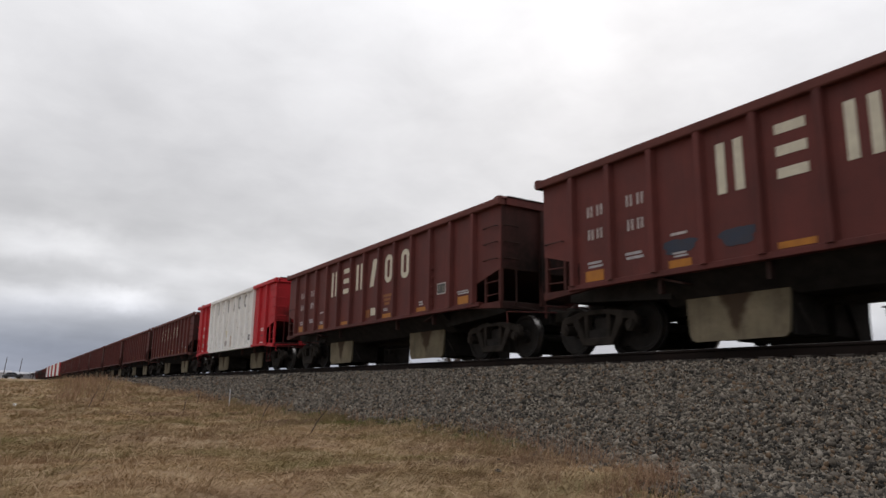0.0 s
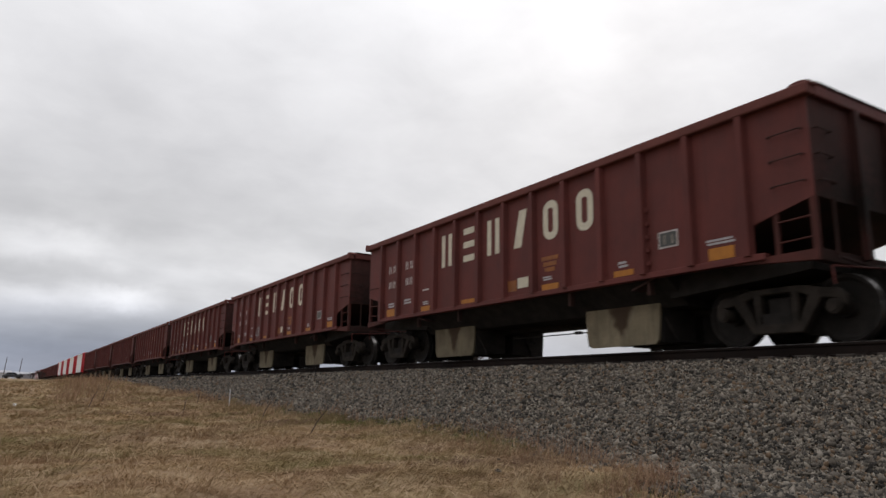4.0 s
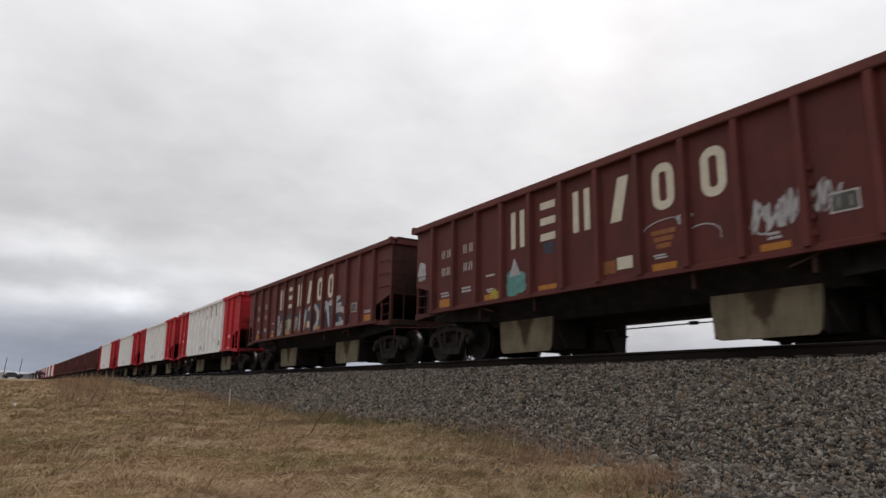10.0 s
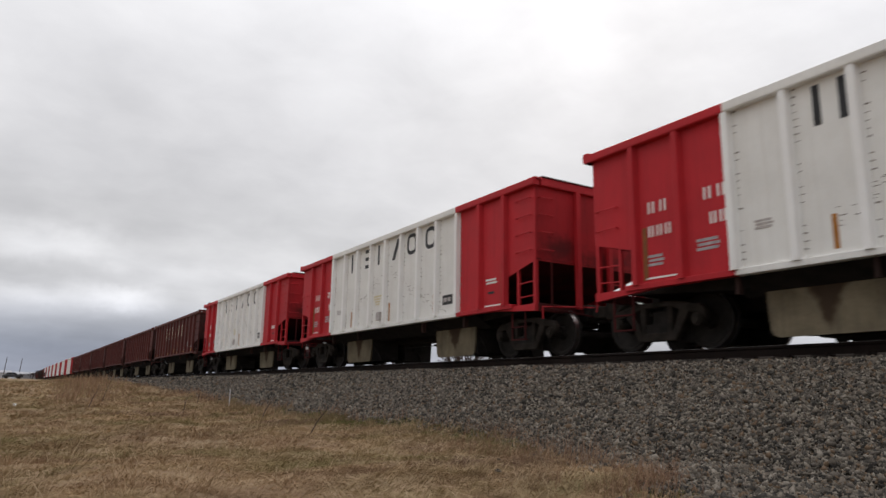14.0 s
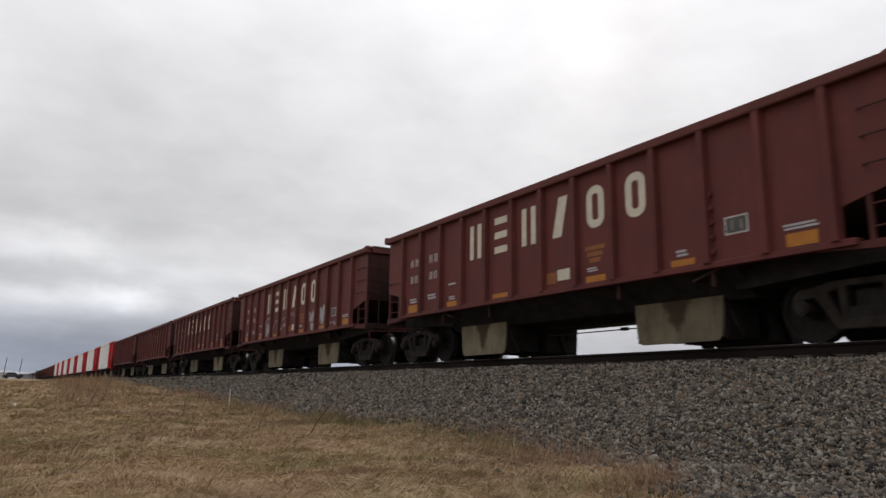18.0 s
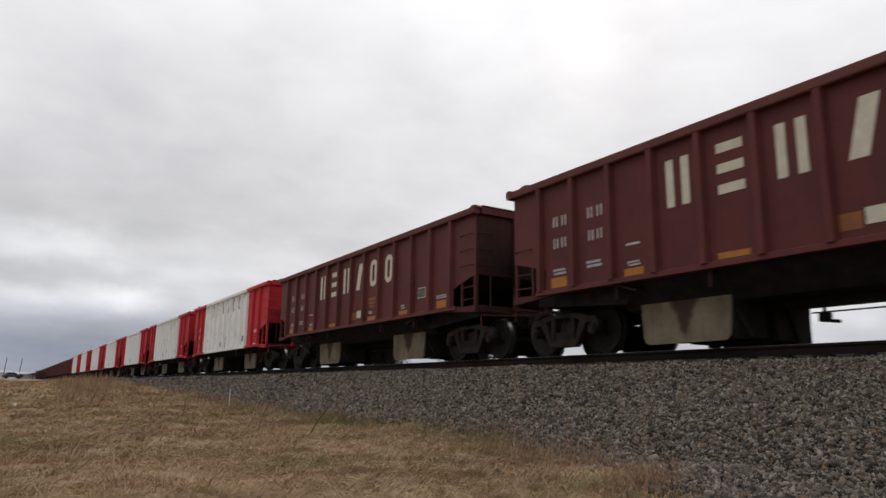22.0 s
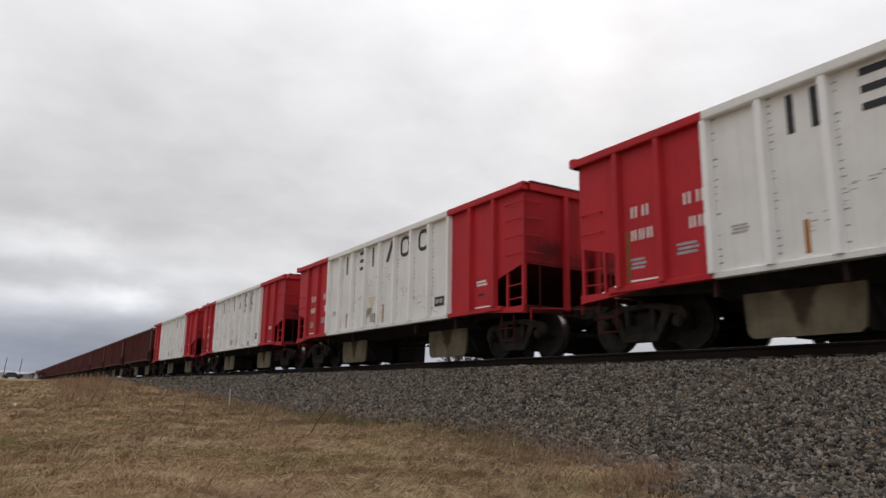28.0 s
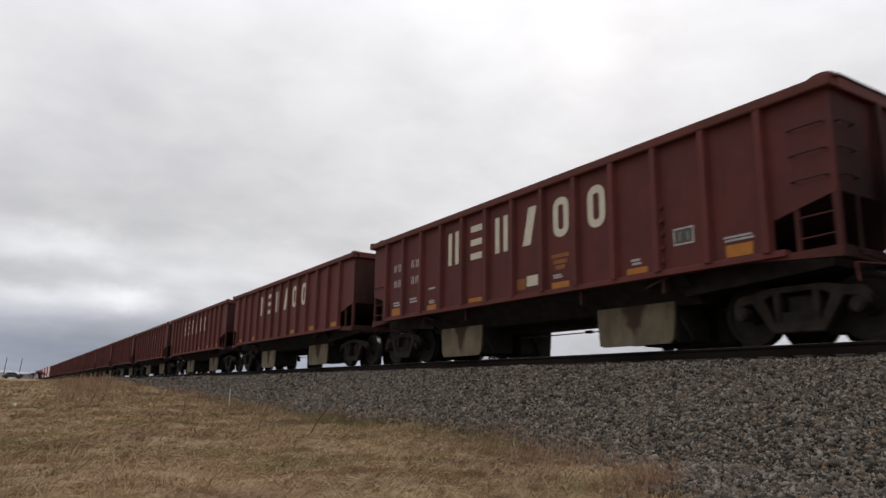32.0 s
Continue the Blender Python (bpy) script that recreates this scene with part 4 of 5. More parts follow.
def red_car(lite=False):
    car = thing("hopper_car", pose(0, 0, 0), "bright red ballast hopper car with white middle panels, black lettering", "hopper car", "freight train cars")
    ps = frame_of_car(car, RED_L, 3.55, 0.96, [(0, 2.80, RED), (2.80, 10.11, WHITE), (10.11, RED_L, RED)], 0.97, 0.914, lite, True)
    underframe(car, RED_L, 0.96, RED, lite)
    a, w, b = ps
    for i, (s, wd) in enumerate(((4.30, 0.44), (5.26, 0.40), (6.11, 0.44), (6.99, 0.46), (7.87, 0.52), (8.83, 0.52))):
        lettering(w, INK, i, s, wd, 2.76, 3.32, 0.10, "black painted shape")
    if lite:
        return car
    for s, zz in ((1.42, 2.34), (2.50, 2.34)):
        for c in (-0.12, 0.12):
            glyph_bars(a, WHITE, s + c, zz - 0.17, zz + 0.02)
    for s in (1.28, 1.45, 1.62, 2.46, 2.63):
        glyph_bars(a, WHITE, s, 1.78, 1.96, 0.11)
    bars(a, SILVER, 1.20, 1.52, 1.30, 1.48, 3)
    bars(a, SILVER, 2.15, 2.55, 1.40, 1.58, 3)
    mark("marking_bar", a, WHITE, 1.15, 1.75, 1.09, 1.12)
    mark("marker_stripe", a, DULLORANGE, 1.10, 1.19, 1.08, 1.95, label="faded orange upright stripe")
    for s, h in ((4.22, 0.45), (6.35, 0.42), (6.68, 0.5), (9.02, 0.5)):
        mark("marker_stripe", w, ORANGE, s - 0.035, s + 0.035, 1.10, 1.10 + h, label="orange upright reflector stripe")
    bars(w, GREYPAINT, 3.12, 3.40, 1.55, 1.68, 3)
    for k in range(4):
        mark("marking_bar", w, PALE_YELLOW, 5.72 + 0.045 * k, 6.20 - 0.045 * k, 1.83 - 0.075 * k, 1.87 - 0.075 * k)
    mark("data_panel", w, INK, 9.44, 9.87, 1.27, 1.50, label="black data panel")
    mark("data_panel", w, GREYPAINT, 9.49, 9.62, 1.34, 1.44, proud=0.009)
    mark("data_panel", w, GREYPAINT, 9.67, 9.80, 1.34, 1.44, proud=0.009)
    jb = bev(box(B(), -HALF - 0.12, -HALF, -6.32, -6.10, 1.15, 1.38), 0.01)
    part("gate_box", jb, GREYPAINT, w, "grey junction box")
    bars(b, WHITE, 11.22, 11.62, 1.55, 1.66)
    ew = [o for o in car.children if o.name.startswith("end_wall")][1]
    for zz, x0, x1 in ((3.02, 0.72, 0.98), (2.86, 0.74, 0.98), (2.66, 0.72, 1.02)):
        part("marking_bar", box(B(), x0, x1, -RED_L - 0.006, -RED_L + 0.002, zz, zz + 0.07), WHITE, ew)
    mark("data_panel", b, INK, 11.30, 11.52, 1.33, 1.38)
    mark("marking_bar", b, WHITE, 11.18, 11.74, 1.06, 1.09)
    mark("marker_stripe", b, DULLORANGE, 11.76, 11.85, 1.08, 1.95, label="faded orange upright stripe")
    rng = random.Random(11)
    rust = B()
    for i in range(2, 11):
        s = 0.97 + 0.914 * i
        for k in range(22):
            if rng.random() < 0.62:
                z = 1.15 + 0.105 * k
                d = rng.uniform(0.04, 0.07)
                slab(rust, s + 0.09, s + 0.09 + d, z, z + rng.uniform(0.008, 0.022), x0=-HALF - 0.004)
    for i in range(110):
        s = rng.uniform(4.2, 9.6)
        z = 2.60 - abs(s - 6.45) * 0.52 + rng.gauss(0, 0.09)
        if 1.1 < z < 2.6:
            slab(rust, s, s + rng.uniform(0.03, 0.09), z, z + rng.uniform(0.006, 0.014), x0=-HALF - 0.004)
    tagged(part("scuffing", rust, SCUFF, w, "small dark rust and scuff marks"), kind="stuff")
    return car


# car k: rear corner at Y0 + PITCH * k at the start
Y0 = 10.15
RED_CARS = {2, 11, 12, 13, 14, 21, 22, 23, 24, 25, 26, 27, 41, 42, 43, 44, 45, 46, 47, 48}
CARS = {}
# seconds and metres that the train has travelled
TRAVEL = [(0, 0.0), (1, 12.59), (2, 25.17), (3, 37.93), (3.5, 44.24), (5.5, 69.23), (6, 75.61), (7, 88.3), (8, 100.84), (9, 113.49), (10, 126.03), (11, 138.61), (12, 151.31), (13, 163.8), (15.5, 194.91), (16, 201.37), (17, 213.94), (18, 226.42), (19, 238.14), (20, 250.66), (21, 263.22), (22, 275.7), (23, 288.11), (24, 300.53), (24.5, 306.91), (26.5, 331.74), (27, 337.98), (28, 350.46), (29, 363.0), (30, 375.37), (31, 387.77), (32, 400.22)]


def build_train():
    for lite, ks in ((False, range(-1, 29)), (True, range(29, 51))):
        protos = {}
        for k in ks:
            red = k in RED_CARS
            m = pose(TRACK_X, Y0 + PITCH * k, RAIL_Z)
            if red not in protos:
                car = protos[red] = red_car(lite) if red else brown_car(lite)
                car.matrix_basis = m
            else:
                car = copy_thing(protos[red], m)
            CARS[k] = car


def near_panel(k):
    return [o for o in CARS[k].children if o.name.startswith("side_panel") and o.children][0]


def ribbon(bm, knots, width, x, n=6):
    """A flat painted stroke through (s, z) knots, smoothed and tapering at both ends."""
    k = [knots[0]] + list(knots) + [knots[-1]]
    pts = []
    for a, b, c, d in zip(k, k[1:], k[2:], k[3:]):
        for q in range(n):
            u = q / n
            pts.append([0.5 * (2 * b[m] + (c[m] - a[m]) * u + (2 * a[m] - 5 * b[m] + 4 * c[m] - d[m]) * u * u + (3 * b[m] - a[m] - 3 * c[m] + d[m]) * u ** 3) for m in (0, 1)])
    pts.append(list(knots[-1]))
    pts = [Vector((0, -p[0], p[1])) for p in pts]
    last, prev = len(pts) - 1, None
    for q, p in enumerate(pts):
        d = pts[min(q + 1, last)] - pts[max(q - 1, 0)]
        d = d.normalized() if d.length > 1e-6 else Vector((0, 1, 0))
        w = width * 0.5 * (0.45 + 0.55 * min(1.0, 4 * q / last, 4 * (last - q) / last))
        now = [bm.verts.new((x, p.y - d.z * w, p.z + d.y * w)), bm.verts.new((x, p.y + d.z * w, p.z - d.y * w))]
        if prev:
            bm.faces.new((prev[0], prev[1], now[1], now[0]))
        prev = now


def scribble(panel, mat, s0, s1, z0, z1, seed, strokes=4, width=0.03, name="graffiti", label="", proud=0.007):
    """Loose spray-paint strokes on a side panel: upright hooks, bows and loops, no writing."""
    rng = random.Random(seed)
    bm = B()
    x = -HALF - proud
    shapes = ([(0.1, 0.1), (0.2, 0.95), (0.35, 0.3), (0.55, 1.0), (0.7, 0.15), (0.9, 0.8)],
              [(0.0, 0.5), (0.4, 0.75), (0.8, 0.95), (0.5, 0.6), (0.1, 0.3), (0.6, 0.2)],
              [(0.1, 0.9), (0.3, 0.5), (0.2, 0.05), (0.6, 0.45), (0.8, 0.0), (0.95, 0.6)],
              [(0.0, 0.2), (0.5, 0.9), (0.3, 0.1), (0.9, 0.7), (0.6, 0.05)],
              [(0.3, 0.0), (0.45, 1.05), (0.6, 0.1), (0.75, 0.9), (1.1, 0.3)])
    w = (s1 - s0) / strokes
    for rpt in range(2 if width < 0.08 else 1):
        line = []
        for i in range(strokes):
            kn = rng.choice(shapes)
            lo, hi = z0 + (z1 - z0) * rng.uniform(0, 0.2), z1 - (z1 - z0) * rng.uniform(0, 0.2)
            line += [(s0 + w * (i - 0.08 + 1.16 * u + rng.uniform(-0.2, 0.2)), lo + (hi - lo) * v + rng.uniform(-0.02, 0.02)) for u, v in kn]
        ribbon(bm, line, width * (1 if rpt == 0 else 0.5), x)
        x -= 0.0005
    part(name, bm, mat, panel, label).location.y = 0.22


def ticks(panel, mat, s0, s1, z0, z1, seed, n, width=0.028, label=""):
    """A flock of small bent spray ticks."""
    rng = random.Random(seed)
    for i in range(n):
        bm = B()
        s, z, d = s0 + (s1 - s0) * (i + rng.random()) / n, rng.uniform(z0, z1), rng.uniform(0.07, 0.13)
        ribbon(bm, [(s - d, z + 0.05), (s - 0.3 * d, z + 0.02), (s, z - 0.02), (s + 0.5 * d, z + 0.03), (s + d * 1.2, z + 0.05 + rng.uniform(0, 0.05))], width, -HALF - 0.007 - 0.0003 * i, 3)
        part("graffiti", bm, mat, panel, label).location.y = 0.22


def arch(panel, mat, s0, s1, z0, z1, width, label, half=False):
    bm = B()
    c, r = (s0 + s1) / 2, (s1 - s0) / 2
    a = [math.pi * q / 7 for q in range(8 if not half else 6)]
    ribbon(bm, [(s0, z0)] + [(c - r * math.cos(q), z0 + (z1 - z0) * (0.35 + 0.65 * math.sin(q))) for q in a] + ([] if half else [(s1, z0)]), width, -HALF - 0.0078)
    part("graffiti", bm, mat, panel, label).location.y = 0.22


def cloud_patch(panel, mat, s0, s1, z0, z1, seed, label="", proud=0.005):
    """A sprayed patch with a wavy outline."""
    rng = random.Random(seed)
    n = 26
    ph = [rng.uniform(0, 6.3) for _ in range(3)]
    pts = []
    for q in range(n):
        a = 2 * math.pi * q / n
        r = 1 + 0.10 * math.sin(3 * a + ph[0]) + 0.07 * math.sin(5 * a + ph[1]) + 0.05 * math.sin(9 * a + ph[2])
        ca, sa = math.cos(a), math.sin(a)
        k = (abs(ca) ** 4 + abs(sa) ** 4) ** -0.25
        pts.append((-(s0 + s1) / 2 - (s1 - s0) / 2 * r * ca * k * 0.92, (z0 + z1) / 2 + (z1 - z0) / 2 * r * sa * k * 0.92))
    part("graffiti", prism(B(), pts, -HALF - proud, -HALF + 0.002), mat, panel, label).location.y = 0.22


def corner_plates():
    """Rounded plates standing above the rear corner on some of the cars."""
    for k, h in ((2, 0.11), (11, 0.14), (14, 0.12), (21, 0.12), (26, 0.12), (8, 0.08), (17, 0.06), (19, 0.08), (28, 0.07), (3, 0.06), (20, 0.04)):
        top = 3.55 if k in RED_CARS else 3.40
        bm = prism(B(), [(-0.30 + 0.22 * math.cos(math.pi * q / 8), top - 0.03 + (h + 0.03) * math.sin(math.pi * q / 8)) for q in range(9)], -HALF + 0.03, -HALF + 0.10)
        part("corner_plate", bm, RED_GRIME_SHADE if k in RED_CARS else BROWN_GRIME_SHADE, CARS[k], "dark rounded corner plate")


def graffiti():
    p = near_panel(0)
    cloud_patch(p, BLUEP, 3.10, 3.75, 1.42, 1.66, 1, "faint blue spray patch")
    cloud_patch(p, BLUEP, 4.15, 4.75, 1.38, 1.66, 2, "faint blue spray patch")
    scribble(near_panel(5), SILVER, 3.95, 4.75, 1.25, 1.75, 3, 3, 0.022, label="thin silver spray tag")
    scribble(near_panel(6), SILVER, 4.05, 4.75, 1.20, 1.85, 4, 3, 0.045, label="silver spray tag")
    scribble(near_panel(6), SILVER, 5.0, 5.65, 1.38, 1.92, 5, 3, 0.03, label="thin silver spray tag")
    scribble(near_panel(7), SILVER, 4.98, 5.72, 1.24, 1.66, 6, 5, 0.02, label="thin silver spray tag")
    scribble(near_panel(7), SILVER, 6.90, 8.45, 1.32, 1.90, 7, 7, 0.022, label="thin silver spray tag")
    for o in near_panel(7).children:
        if o.name.startswith("placard"):
            o.location.y += 0.98
    p = near_panel(8)
    scribble(p, YELLOWP, 0.15, 0.75, 2.35, 2.85, 8, 3, 0.03, label="yellow spray tag")
    scribble(p, SILVER, 4.05, 4.8, 1.20, 1.80, 9, 4, 0.07, label="thick silver spray tag")
    scribble(p, SILVER, 6.0, 6.6, 1.35, 1.75, 10, 4, 0.025, label="thin silver spray tag")
    scribble(p, SILVER, 10.65, 11.3, 1.30, 1.80, 11, 4, 0.05, label="silver spray tag")
    p = near_panel(9)
    cloud_patch(p, SILVER, 0.28, 0.68, 1.95, 2.45, 12, "silver spray patch")
    cloud_patch(p, TEALP, 3.98, 4.66, 1.18, 1.74, 13, "teal spray patch")
    part("graffiti", prism(B(), [(-4.50, 1.62), (-4.12, 1.60), (-4.28, 1.98)], -HALF - 0.0065, -HALF + 0.002), SILVER, p, "pale sprayed point").location.y = 0.22
    scribble(p, YELLOWP, 3.42, 3.78, 1.20, 1.42, 14, 2, 0.05, label="yellow spray tag")
    cloud_patch(p, BLUEP, 5.22, 5.52, 1.90, 2.16, 15, "blue spray patch")
    arch(p, SILVER, 8.55, 9.20, 1.52, 1.80, 0.020, "thin silver spray bow")
    arch(p, SILVER, 7.75, 8.75, 1.78, 2.02, 0.018, "thin silver spray bow", True)
    cloud_patch(p, SILVER, 8.40, 8.72, 1.88, 2.04, 55, "small silver spray spot")
    scribble(p, SILVER, 9.65, 10.35, 1.45, 1.98, 17, 3, 0.055, label="silver spray tag")
    scribble(p, SILVER, 10.25, 10.95, 1.50, 2.10, 57, 2, 0.04, label="thin silver spray tag", proud=0.0085)
    p = near_panel(10)
    cloud_patch(p, BLUEP, 3.55, 6.1, 1.22, 2.02, 18, "dark blue spray background")
    cloud_patch(p, BLUEP, 5.9, 10.35, 1.20, 2.10, 19, "dark blue spray background", 0.0055)
    cloud_patch(p, YELLOWP, 4.40, 6.15, 1.22, 1.80, 20, "yellow spray fill", 0.006)
    cloud_patch(p, GREYPAINT, 3.62, 4.45, 1.22, 1.78, 58, "grey spray fill", 0.0062)
    fat = (((3.58, 1.84), (4.12, 1.90), (3.80, 1.55), (3.70, 1.32), (4.18, 1.26)),
           ((6.36, 1.27), (6.44, 1.70), (6.42, 2.0)), ((6.80, 1.27), (6.92, 1.65), (6.98, 2.0)),
           ((7.18, 1.92), (7.62, 2.06), (8.10, 1.80), (8.02, 1.36), (7.46, 1.27), (7.50, 1.72)),
           ((8.40, 1.24), (8.62, 1.72), (8.80, 2.02), (8.98, 1.72), (9.12, 1.24)),
           ((8.98, 1.98), (9.42, 2.03), (9.95, 2.12)), ((10.05, 1.90), (9.52, 1.86), (9.40, 1.66), (9.90, 1.74), (10.32, 1.62), (10.28, 1.32), (9.55, 1.27)))
    for i, kn in enumerate(fat):
        fb = B()
        ribbon(fb, kn, 0.19, -HALF - 0.0075 - 0.0003 * i)
        part("graffiti", fb, SILVER, p, "fat silver spray shape").location.y = 0.22
    scribble(p, BLUEP, 3.7, 6.2, 1.25, 1.80, 27, 6, 0.04, label="dark spray outlines", proud=0.0085)
    scribble(p, SILVER, 4.3, 6.2, 1.28, 1.84, 59, 5, 0.045, label="silver spray outlines", proud=0.0092)
    cloud_patch(p, BLUEP, 10.55, 10.72, 1.25, 1.45, 28, "blue spray patch")
    cloud_patch(p, BLUEP, 11.2, 11.4, 1.35, 1.5, 29, "blue spray patch")
    w = [o for o in CARS[26].children if o.name.startswith("side_panel") and o.children][1]
    w.data = w.data.copy()
    w.data.materials[0] = stained(WHITE, "stained_white_paint", (
        (8.12, 2.74, 0.24, 0.18, 0.85), (7.75, 2.60, 0.5, 0.18, 0.42), (8.43, 2.92, 0.10, 0.45, 0.9), (8.62, 2.62, 0.40, 0.24, 0.45),
        (8.14, 1.10, 0.26, 0.19, 1.0), (8.50, 1.12, 0.19, 0.17, 0.95), (7.70, 1.02, 0.60, 0.13, 0.6), (9.0, 1.02, 0.8, 0.09, 0.5), (7.7, 3.1, 0.6, 0.9, 0.10), (8.8, 2.0, 0.7, 1.2, 0.12)))
    w = [o for o in CARS[25].children if o.name.startswith("side_panel") and o.children][1]
    scribble(w, SCUFF, 5.72, 6.25, 1.30, 1.62, 61, 3, 0.028, label="thin grey spray tag")
    scribble(w, PALE_YELLOW, 5.78, 6.2, 1.32, 1.62, 62, 2, 0.05, label="yellow spray tag", proud=0.005)
    p = near_panel(17)
    cloud_patch(p, GREYSPRAY, 3.92, 4.80, 1.20, 1.92, 50, "faint grey spray dome")
    arch(p, SILVER, 3.95, 4.80, 1.22, 1.98, 0.032, "silver spray arch")
    scribble(p, SILVER, 4.15, 4.72, 1.24, 1.78, 41, 3, 0.05, label="silver spray tag", proud=0.0085)
    arch(p, SILVER, 5.05, 5.75, 1.25, 1.82, 0.035, "silver spray hook", True)
    ticks(p, SILVER, 5.55, 6.55, 1.42, 1.62, 42, 7, label="small silver spray tick")
    ticks(p, SILVER, 6.05, 6.75, 1.35, 1.95, 43, 6, label="small silver spray tick")
    ticks(p, SILVER, 6.95, 7.55, 1.86, 1.98, 44, 2, label="small silver spray tick")
    scribble(p, SILVER, 8.85, 9.55, 1.45, 1.95, 45, 3, 0.055, label="silver spray tag")
    scribble(p, SILVER, 8.95, 9.45, 1.18, 1.50, 48, 2, 0.04, label="silver spray tag")
    scribble(p, SILVER, 9.80, 10.42, 1.32, 2.05, 46, 3, 0.06, label="silver spray tag")
    ticks(p, SILVER, 10.7, 11.3, 1.28, 1.42, 47, 3, label="small silver spray tick")


def motions():
    for k, car in CARS.items():
        y = Y0 + PITCH * k
        walk(car, [(t, pose(TRACK_X, y - d, RAIL_Z)) for t, d in TRAVEL])
    # wheelsets roll: one turn of the keys, shared by all wheelsets at the same place in their trucks
    sets = {}
    for car in CARS.values():
        for ob in car.children_recursive:
            if ob.name.startswith("wheelset"):
                sets.setdefault(round(ob.location.y, 2), []).append(ob)
    ts = [t for t, d in TRAVEL]
    ds = [d for t, d in TRAVEL]
    for y, obs in sets.items():
        rows = []
        for i in range(32 * FPS + 1):
            t = i / FPS
            rows.append((t, pose(0, y, 0.457, math.degrees(float(np.interp(t, ts, ds)) / 0.457) % 360)))
        walk(obs[0], rows)
        ad = obs[0].animation_data
        for o in obs[1:]:
            o.rotation_mode = "QUATERNION"
            d = o.animation_data_create()
            d.action = ad.action
            d.action_slot = ad.action_slot


# ---- loose stone, grass and weeds ----
def mesh_arrays(name, V, tris, material, label, category, kind="stuff"):
    me = bpy.data.meshes.new(name)
    me.vertices.add(len(V))
    me.vertices.foreach_set("co", V.astype(np.float32).ravel())
    me.loops.add(tris.size)
    me.loops.foreach_set("vertex_index", tris.astype(np.int32).ravel())
    me.polygons.add(len(tris))
    me.polygons.foreach_set("loop_start", np.arange(0, tris.size, 3, dtype=np.int32))
    me.polygons.foreach_set("loop_total", np.full(len(tris), 3, dtype=np.int32))
    me.materials.append(material)
    me.update(calc_edges=True)
    return tagged(new(name, me), label, category, kind=kind)


CUBE_V = np.array([(-1, -1, -1), (1, -1, -1), (1, 1, -1), (-1, 1, -1), (-1, -1, 1), (1, -1, 1), (1, 1, 1), (-1, 1, 1)], float) * 0.66
CUBE_F = np.array([(0, 2, 1), (0, 3, 2), (4, 5, 6), (4, 6, 7), (0, 1, 5), (0, 5, 4), (1, 2, 6), (1, 6, 5), (2, 3, 7), (2, 7, 6), (3, 0, 4), (3, 4, 7)])
OCTA_V = np.array([(1, 0, 0), (-1, 0, 0), (0, 1, 0), (0, -1, 0), (0, 0, 1), (0, 0, -1)], float)
OCTA_F = np.array([(0, 2, 4), (2, 1, 4), (1, 3, 4), (3, 0, 4), (2, 0, 5), (1, 2, 5), (3, 1, 5), (0, 3, 5)])


def build_stones():
    """Crushed stone: split blocks close by, eight-sided chips further off."""
    rng = np.random.default_rng(3)
    V, T, at = [], [], 0
    for y0, y1, dens, r0, r1, v, f in ((1.0, 7.5, 3500, 0.013, 0.027, OCTA_V, OCTA_F), (7.5, 17.0, 1850, 0.017, 0.032, OCTA_V, OCTA_F), (17.0, 34.0, 900, 0.020, 0.038, OCTA_V, OCTA_F),
                                       (34.0, 75.0, 230, 0.030, 0.065, OCTA_V, OCTA_F), (2.5, 16.0, 4, 0.012, 0.03, CUBE_V, CUBE_F)):
        n = int((y1 - y0) * 5.2 * dens)
        x, y = rng.uniform(3.2, 8.4, n), rng.uniform(y0, y1, n)
        edge = toe_x(y) + rng.normal(0, 0.13, n)
        if dens < 10:    # strays in the grass beside the toe
            x = toe_x(y) - np.abs(rng.normal(0, 0.35, n))
            keep = x > 0
        else:
            keep = (x > edge) & (y > 0.30 * x)
        x, y = x[keep], y[keep]
        n = len(x)
        r = rng.uniform(r0, r1, n) * np.where(rng.random(n) < 0.05, 1.5, 1.0)
        z = np.maximum(ballast_z(x, y), ground_z(x, y)) + r * rng.uniform(-0.3, 0.75, n)
        q = rng.normal(size=(n, 4))
        q /= np.linalg.norm(q, axis=1, keepdims=True)
        a, b, c, d = q.T
        R = np.stack([1 - 2 * (c * c + d * d), 2 * (b * c - a * d), 2 * (b * d + a * c), 2 * (b * c + a * d), 1 - 2 * (b * b + d * d), 2 * (c * d - a * b), 2 * (b * d - a * c), 2 * (c * d + a * b), 1 - 2 * (b * b + c * c)], 1).reshape(n, 3, 3)
        k = len(v)
        shp = (v[None] * (1 + rng.uniform(-0.45, 0.35, (n, k, 3))) + rng.uniform(-0.18, 0.18, (n, k, 3))) * rng.uniform(0.42, 1.45, (n, 1, 3))
        V.append((np.einsum("nij,nkj->nki", R, shp) * r[:, None, None] + np.stack([x, y, z], 1)[:, None, :]).reshape(-1, 3))
        T.append((f[None] + (at + k * np.arange(n))[:, None, None]).reshape(-1, 3))
        at += k * n
    mesh_arrays("ballast_stones", np.concatenate(V), np.concatenate(T), STONE, "loose grey and brown crushed ballast stones on the slope", "gravel")


def patchy(x, y, s=1.0):
    return 0.5 + 0.25 * np.sin(1.9 * s * x + 0.8 * s * y) + 0.25 * np.sin(2.7 * s * y - 1.3 * s * x + 1.7) * np.sin(0.9 * s * x + 2.1)


